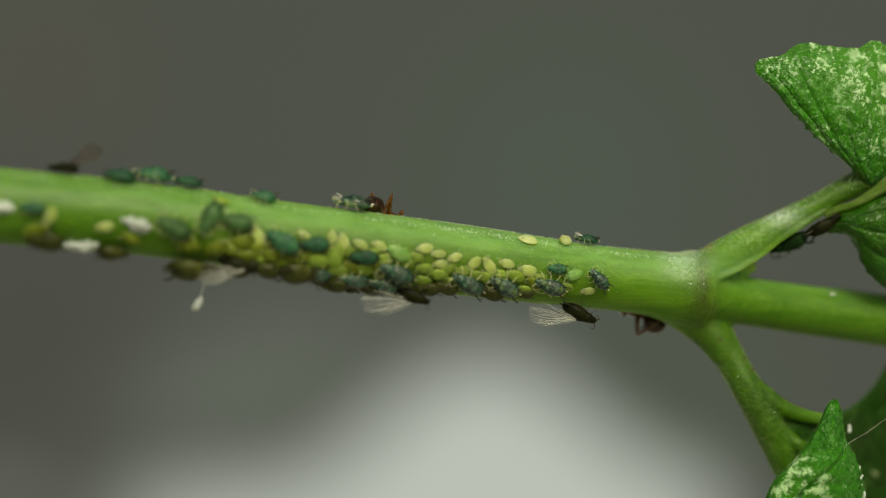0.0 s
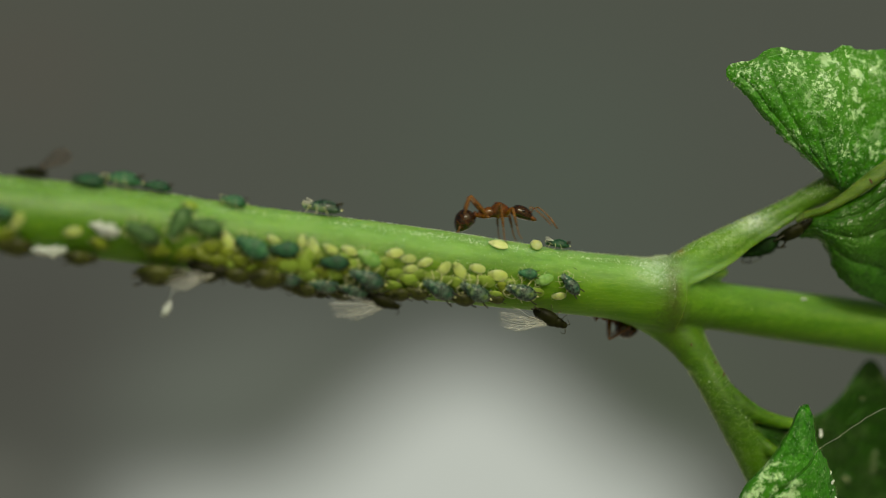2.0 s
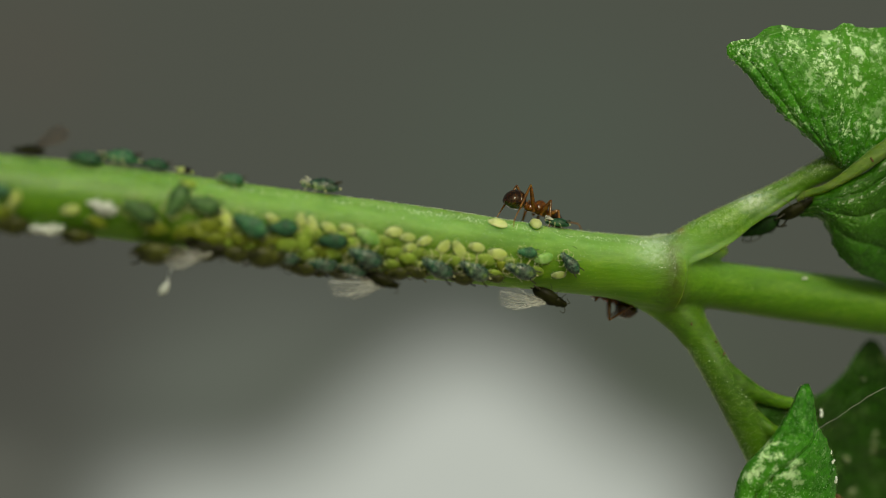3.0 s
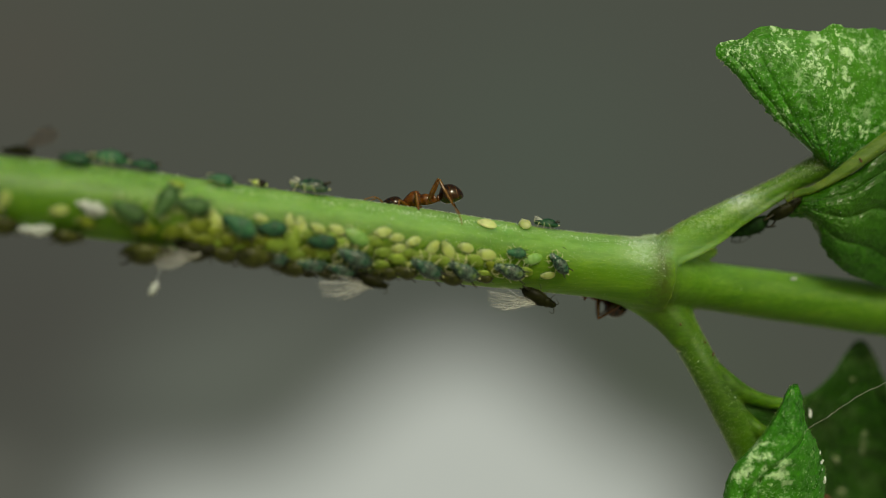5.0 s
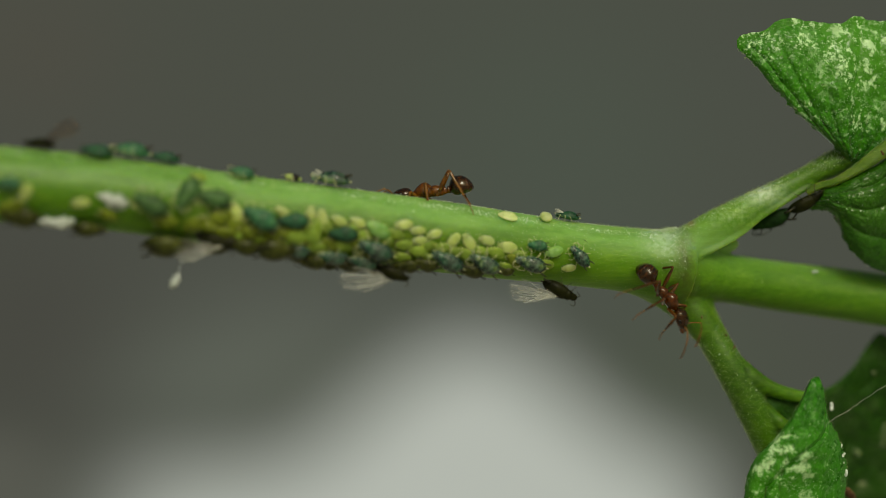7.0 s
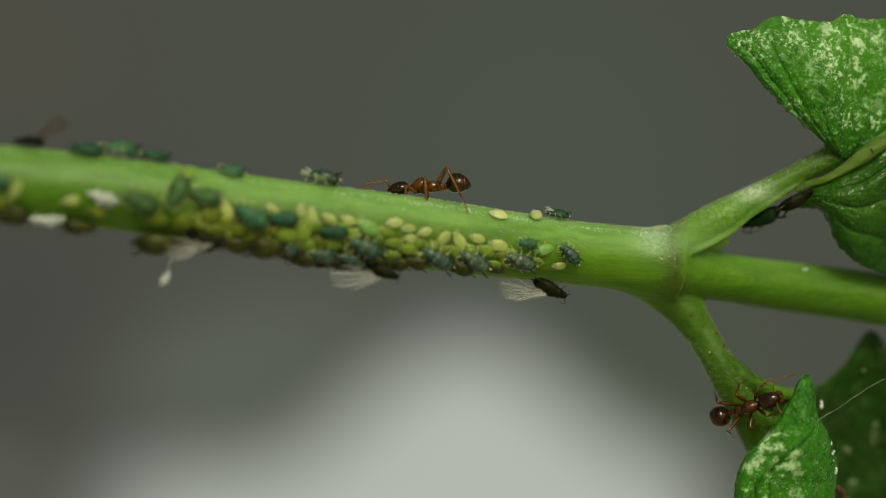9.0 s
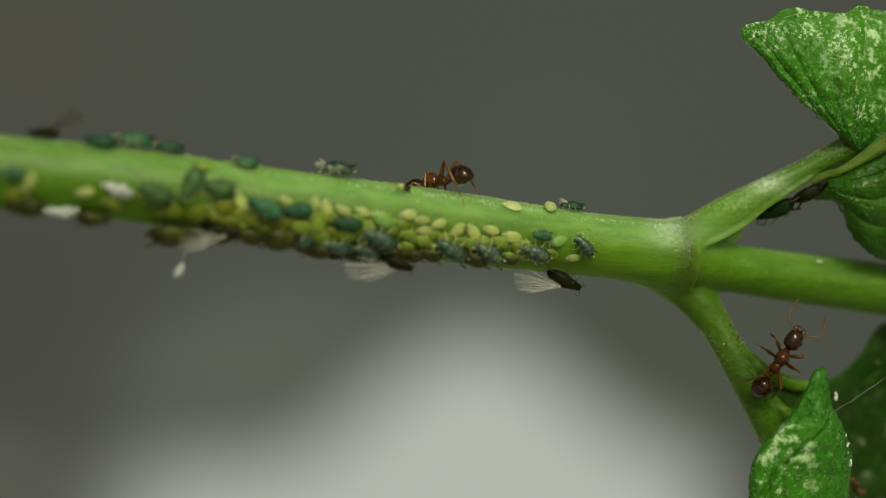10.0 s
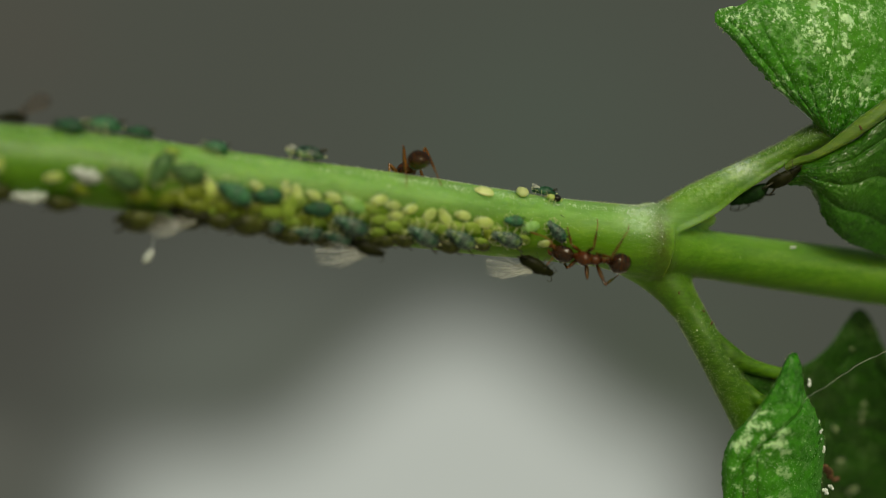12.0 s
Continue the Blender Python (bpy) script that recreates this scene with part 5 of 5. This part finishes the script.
# seconds; mm right, behind, up of the middle of the thorax; heading (0 right, 90 away), nose up, lean
ANT_ON_TOP = [
    (0, -2.68, 0.851, 1.449, 62, -22, 0),
    (0.2, -2.452, 0.698, 1.799, 62, -25, 0),
    (0.5, -2.307, 0.727, 1.863, 60, -25, 0),
    (0.8, -2.717, 0.54, 2.12, 52, -22, 0),
    (1, -2.60, 0.249, 2.02, 38, -15, 0),
    (1.2, -2.341, 0.018, 2.989, 4, -3, 0),
    (1.5, -0.957, 0.216, 2.695, 0, -5, 0),
    (1.6, 0.011, 0.326, 2.785, 0, -5, 0),
    (1.8, 1.844, 0.622, 2.751, 2, -1, 0),
    (2, 3.937, 1.071, 2.037, 6, 5, 0),
    (2.2, 5.037, 1.501, 1.959, 30, -8, 0),
    (2.5, 5.344, 1.76, 1.409, 38, -13, 0),
    (2.8, 5.948, 1.89, 1.236, 34, -13, 0),
    (3, 6.033, 2.008, 1.185, 42, -14, 0),
    (3.2, 5.368, 1.772, 2.229, 68, -12, 0),
    (3.4, 3.766, 1.336, 1.568, 130, -5, 0),
    (3.5, 2.803, 1.032, 1.606, 164, 0, 0),
    (3.6, 1.855, 0.821, 1.885, 180, 2, 0),
    (3.7, 1.729, 0.688, 1.892, 180, 4, 0),
    (4.1, 1.17, 0.565, 1.739, 178, 0, 0),
    (4.6, 0.968, 0.519, 1.618, 176, -6, 0),
    (5.3, 0.601, 0.473, 1.572, 176, -8, 0),
    (5.5, 0.477, 0.453, 1.570, 176, -8, 0),
    (6, 0.489, 0.461, 1.650, 176, -8, 0),
    (6.5, 0.418, 0.431, 1.574, 176, -10, 0),
    (6.7, 0.287, 0.401, 1.632, 176, -8, 0),
    (8.3, 0.397, 0.43, 1.613, 176, -10, 0),
    (8.5, 0.359, 0.42, 1.627, 176, -10, 0),
    (8.7, 0.275, 0.405, 1.888, 176, -8, 0),
    (9, 0.623, 0.486, 1.782, 178, -4, 0),
    (9.1, 0.367, 0.428, 1.762, 178, -3, 0),
    (9.5, 0.811, 0.582, 1.893, 166, -7, 0),
    (9.8, 0.961, 0.715, 1.551, 156, -8, 0),
    (10, 0.392, 0.691, 1.645, 146, -8, 0),
    (10.3, 0.347, 0.984, 1.354, 128, -14, 0),
    (10.5, 0.416, 1.201, 1.267, 115, -16, 0),
    (10.8, 0.573, 1.232, 1.076, 118, -16, 0),
    (11.2, 0.377, 0.785, 1.58, 158, -9, 0),
    (11.6, 0.439, 0.491, 1.56, 176, -3, 0),
    (11.8, 0.351, 0.765, 1.42, 160, -7, 0),
    (12, 0.343, 1.156, 1.437, 115, -16, 0),
]
# seconds; mm right, behind, up; heading as seen from the front; turn of the back from the eye towards the sky; dip of the nose
ANT_BELOW = [
    (0, 9.212, 3.4, -2.944, 145.886, -95, 0),
    (0.5, 9.160, 3.4, -2.934, 145.886, -95, 0),
    (1, 9.170, 3.4, -2.938, 145.886, -95, 0),
    (1.5, 9.212, 3.4, -2.934, 145.886, -95, 0),
    (2, 9.238, 3.4, -2.926, 145.886, -95, 0),
    (2.5, 9.259, 3.4, -2.994, 145.886, -95, 0),
    (3, 9.249, 3.4, -2.974, 145.886, -95, 0),
    (3.5, 9.246, 3.4, -2.995, 145.886, -95, 0),
    (3.7, 9.212, 3.4, -2.947, 145.886, -95, 0),
    (5.3, 9.240, 3.4, -2.906, 145.886, -95, 0),
    (5.5, 9.198, 3.4, -2.935, 145.886, -95, 0),
    (6, 9.238, 3.4, -2.80, 145.886, -95, 0),
    (6.2, 8.822, 3.2, -3.238, 177.064, -100, 0),
    (6.5, 9.818, 3, -4.084, 193.57, -110, 0),
    (6.7, 10.561, 1.6, -3.765, 232.883, -90, 0),
    (7.1, 12.119, 0.2, -3.829, 318.743, -40, 0),
    (7.6, 14.208, 1, -5.878, 302.661, -10, 0),
    (8.3, 15.451, 1.3, -8.816, 308.387, 0, 0),
    (8.5, 14.961, 1.4, -9.747, 286.026, 0, 0),
    (8.7, 15.33, 1.4, -10.209, 293.962, 0, 0),
    (8.9, 15.806, 1.3, -9.648, 345.579, 0, 0),
    (9, 16.103, 1.2, -8.919, 382.087, 0, -30),
    (9.2, 15.885, 1.2, -8.847, 389.56, 0, -30),
    (9.5, 16.897, 1.2, -8.083, 396.254, 0, -25),
    (9.6, 16.689, 1.2, -7.896, 415.408, 0, 0),
    (9.8, 17.188, 1.2, -7.591, 402.474, 0, 0),
    (10, 17.017, 1.2, -7.054, 416.47, 0, 0),
    (10.2, 16.2, 1.2, -6.777, 445.515, 0, 0),
    (10.4, 16.212, 1, -6.025, 486.285, 0, 0),
    (10.5, 15.743, 1, -6.166, 500.528, 0, 0),
    (10.6, 14.857, 1, -6.012, 514.195, 0, 0),
    (10.7, 13.78, 1, -6.144, 497.925, 0, 0),
    (10.8, 13.521, 0.7, -5.607, 490.732, 0, 0),
    (10.9, 12.927, 0.2, -4.186, 488.027, 0, 0),
    (11, 12.288, -0.5, -3.042, 476.565, 0, 0),
    (11.2, 10.257, -0.6, -3.357, 529.992, 0, 0),
    (11.4, 9.677, -0.4, -2.931, 526.759, -20, 0),
    (11.6, 8.969, -0.2, -2.977, 527.047, -25, 0),
    (11.8, 9.351, -0.2, -2.982, 527.293, -30, 0),
    (12, 9.01, -0.2, -2.747, 530.716, -30, 0),
]
# seconds; mm right, up on the stem's skin; hidden behind it before it comes over the crest
BUG_WAY = [
    (0, -13.124, 3.552, 1),
    (2, -11.754, 3.761, 1),
    (2.4, -11.076, 3.245, 1),
    (2.5, -11.076, 3.116, 0),
    (3.5, -10.193, 3.208, 0),
    (5.5, -6.375, 2.397, 0),
    (6.5, -6.421, 2.375, 0),
    (8.3, -4.664, 2.495, 0),
    (8.7, -4.18, 2.713, 0),
    (9.1, -3.857, 1.977, 0),
    (9.5, -2.961, 1.765, 0),
    (9.8, -1.968, 1.164, 0),
    (10.1, -0.965, 1.193, 0),
    (10.5, 1.087, 0.835, 0),
    (10.8, 1.8, 0.221, 0),
    (11.2, 3.428, 0.483, 0),
    (11.6, 5.219, -0.297, 0),
    (12, 7.118, 0.008, 0),
]


# seconds; droop of the abdomen, nod of the head in degrees
SWAY_ON_TOP = [(0, -4, 20), (1.0, 4, 25), (1.2, 0, 35), (1.5, 22, 38), (1.8, 20, 25), (2.0, 26, 22), (2.2, 12, 35), (2.5, 0, 35), (3.2, -5, 25), (3.5, 5, 15), (3.7, 30, 25), (4.4, 0, 14), (5.3, -10, 4), (9.1, -8, 6), (9.8, -8, 12), (10.5, -6, 15), (11.3, -8, 4), (11.6, -10, -6), (11.8, -10, 0), (12, -8, 10)]
SWAY_BELOW = [(0, 0, 20), (6.5, 0, 20), (8.3, 0, 12), (9.0, 0, 0), (9.6, 4, 0), (10.4, 6, 6), (12, 0, 10)]


def sway(abdomen, head, rows):
    for (ob, root), turn in ((abdomen, lambda r: -r[1]), (head, lambda r: r[2])):
        walk(ob, [(r[0], pose(root.x * MM, root.y * MM, root.z * MM, 0, turn(r), 0)) for r in rows])


def stride(limbs, busy, raised=((0, 0), (12, 0))):
    """Swings legs and feelers; busy(t) says how fast the ant walks at t; raised: seconds and degrees by which the feelers are held up."""
    for limb, root, what, s, k in limbs:
        keys = []
        phase = 0.0
        last = 0.0
        for i in range(0, 61):
            t = i * 0.2
            b = busy(t)
            phase += (t - last) * 9.0 * b
            last = t
            if what == "leg":
                swing = 16 * b * math.sin(phase + (0 if (s > 0) == (k % 2 == 0) else math.pi))
                lift = 6 * b * math.cos(phase + (0 if (s > 0) == (k % 2 == 0) else math.pi))
                keys.append((t, pose(root.x * MM, root.y * MM, root.z * MM, lift * s, 0, swing)))
            else:
                keys.append((t, pose(root.x * MM, root.y * MM, root.z * MM, 0, 10 * math.sin(2.1 * t + s) - float(np.interp(t, *zip(*raised))), 12 * math.sin(3.3 * t + 1.5 * s))))
        walk(limb, keys)


def motions():
    def pace(rows):
        def busy(t):
            for a, b in zip(rows, rows[1:]):
                if a[0] <= t <= b[0]:
                    d = math.dist(a[1:4], b[1:4]) / max(0.05, b[0] - a[0])
                    return min(1.0, d / 2.5)
            return 0.0
        return busy

    ant, limbs, abdomen, head = make_ant("amber brown ant walking on top of the stem", 0.75, 1.08, ANT_BACKLIT, ANT_BACKLIT_LEG)
    low = Matrix.Translation((0, 0, -1.08 * 1.08 * MM))
    rows = []
    for t, x, y, z, yaw, nose, lean in ANT_ON_TOP:
        rows.append((t, pose(x * MM, y * MM, z * MM + HEIGHT, 0, 0, yaw) @ pose(0, 0, 0, lean, -nose, 0) @ low))
    walk(ant, rows)
    stride(limbs, pace(ANT_ON_TOP), ((0, 0), (3.2, 0), (3.4, 70), (3.7, 60), (4.4, 10), (8.3, 10), (9.4, 25), (10, 10), (11.2, 15), (11.5, 25), (12, 10)))
    sway(abdomen, head, SWAY_ON_TOP)

    ant, limbs, abdomen, head = make_ant("amber brown ant climbing round the knot and lower stalk", 1.0, 1.03)
    low = Matrix.Translation((0, 0, -1.08 * 1.03 * MM))
    rows = []
    for t, x, y, z, heading, lean, dip in ANT_BELOW:
        rows.append((t, pose(x * MM, y * MM, z * MM + HEIGHT, 90, 0, 0) @ pose(0, 0, 0, 0, 0, heading) @ pose(0, 0, 0, lean, dip, 0) @ low))
    walk(ant, rows)
    stride(limbs, pace(ANT_BELOW))
    sway(abdomen, head, SWAY_BELOW)

    bug = make_mite()
    rows = []
    for t, x, z, behind in BUG_WAY:
        p, n = seat(x, z)
        if behind:
            n = Vector((0, 0.75, 0.66))
            line, radii = STEM_LINE
            i = min(range(len(line)), key=lambda q: abs(line[q].x / (1 + line[q].y / FAR) - x * MM))
            p = line[i] + n * radii[i]
        rows.append((t, turned(p, n, 172)))
    walk(bug, rows)


build_ground()
build_backdrop()
build_leaves(build_plant())
build_aphids()
build_winged()
build_husks()
build_specks()
build_hairs()
build_thread()
build_crumbs()
build_bristle()
motions()
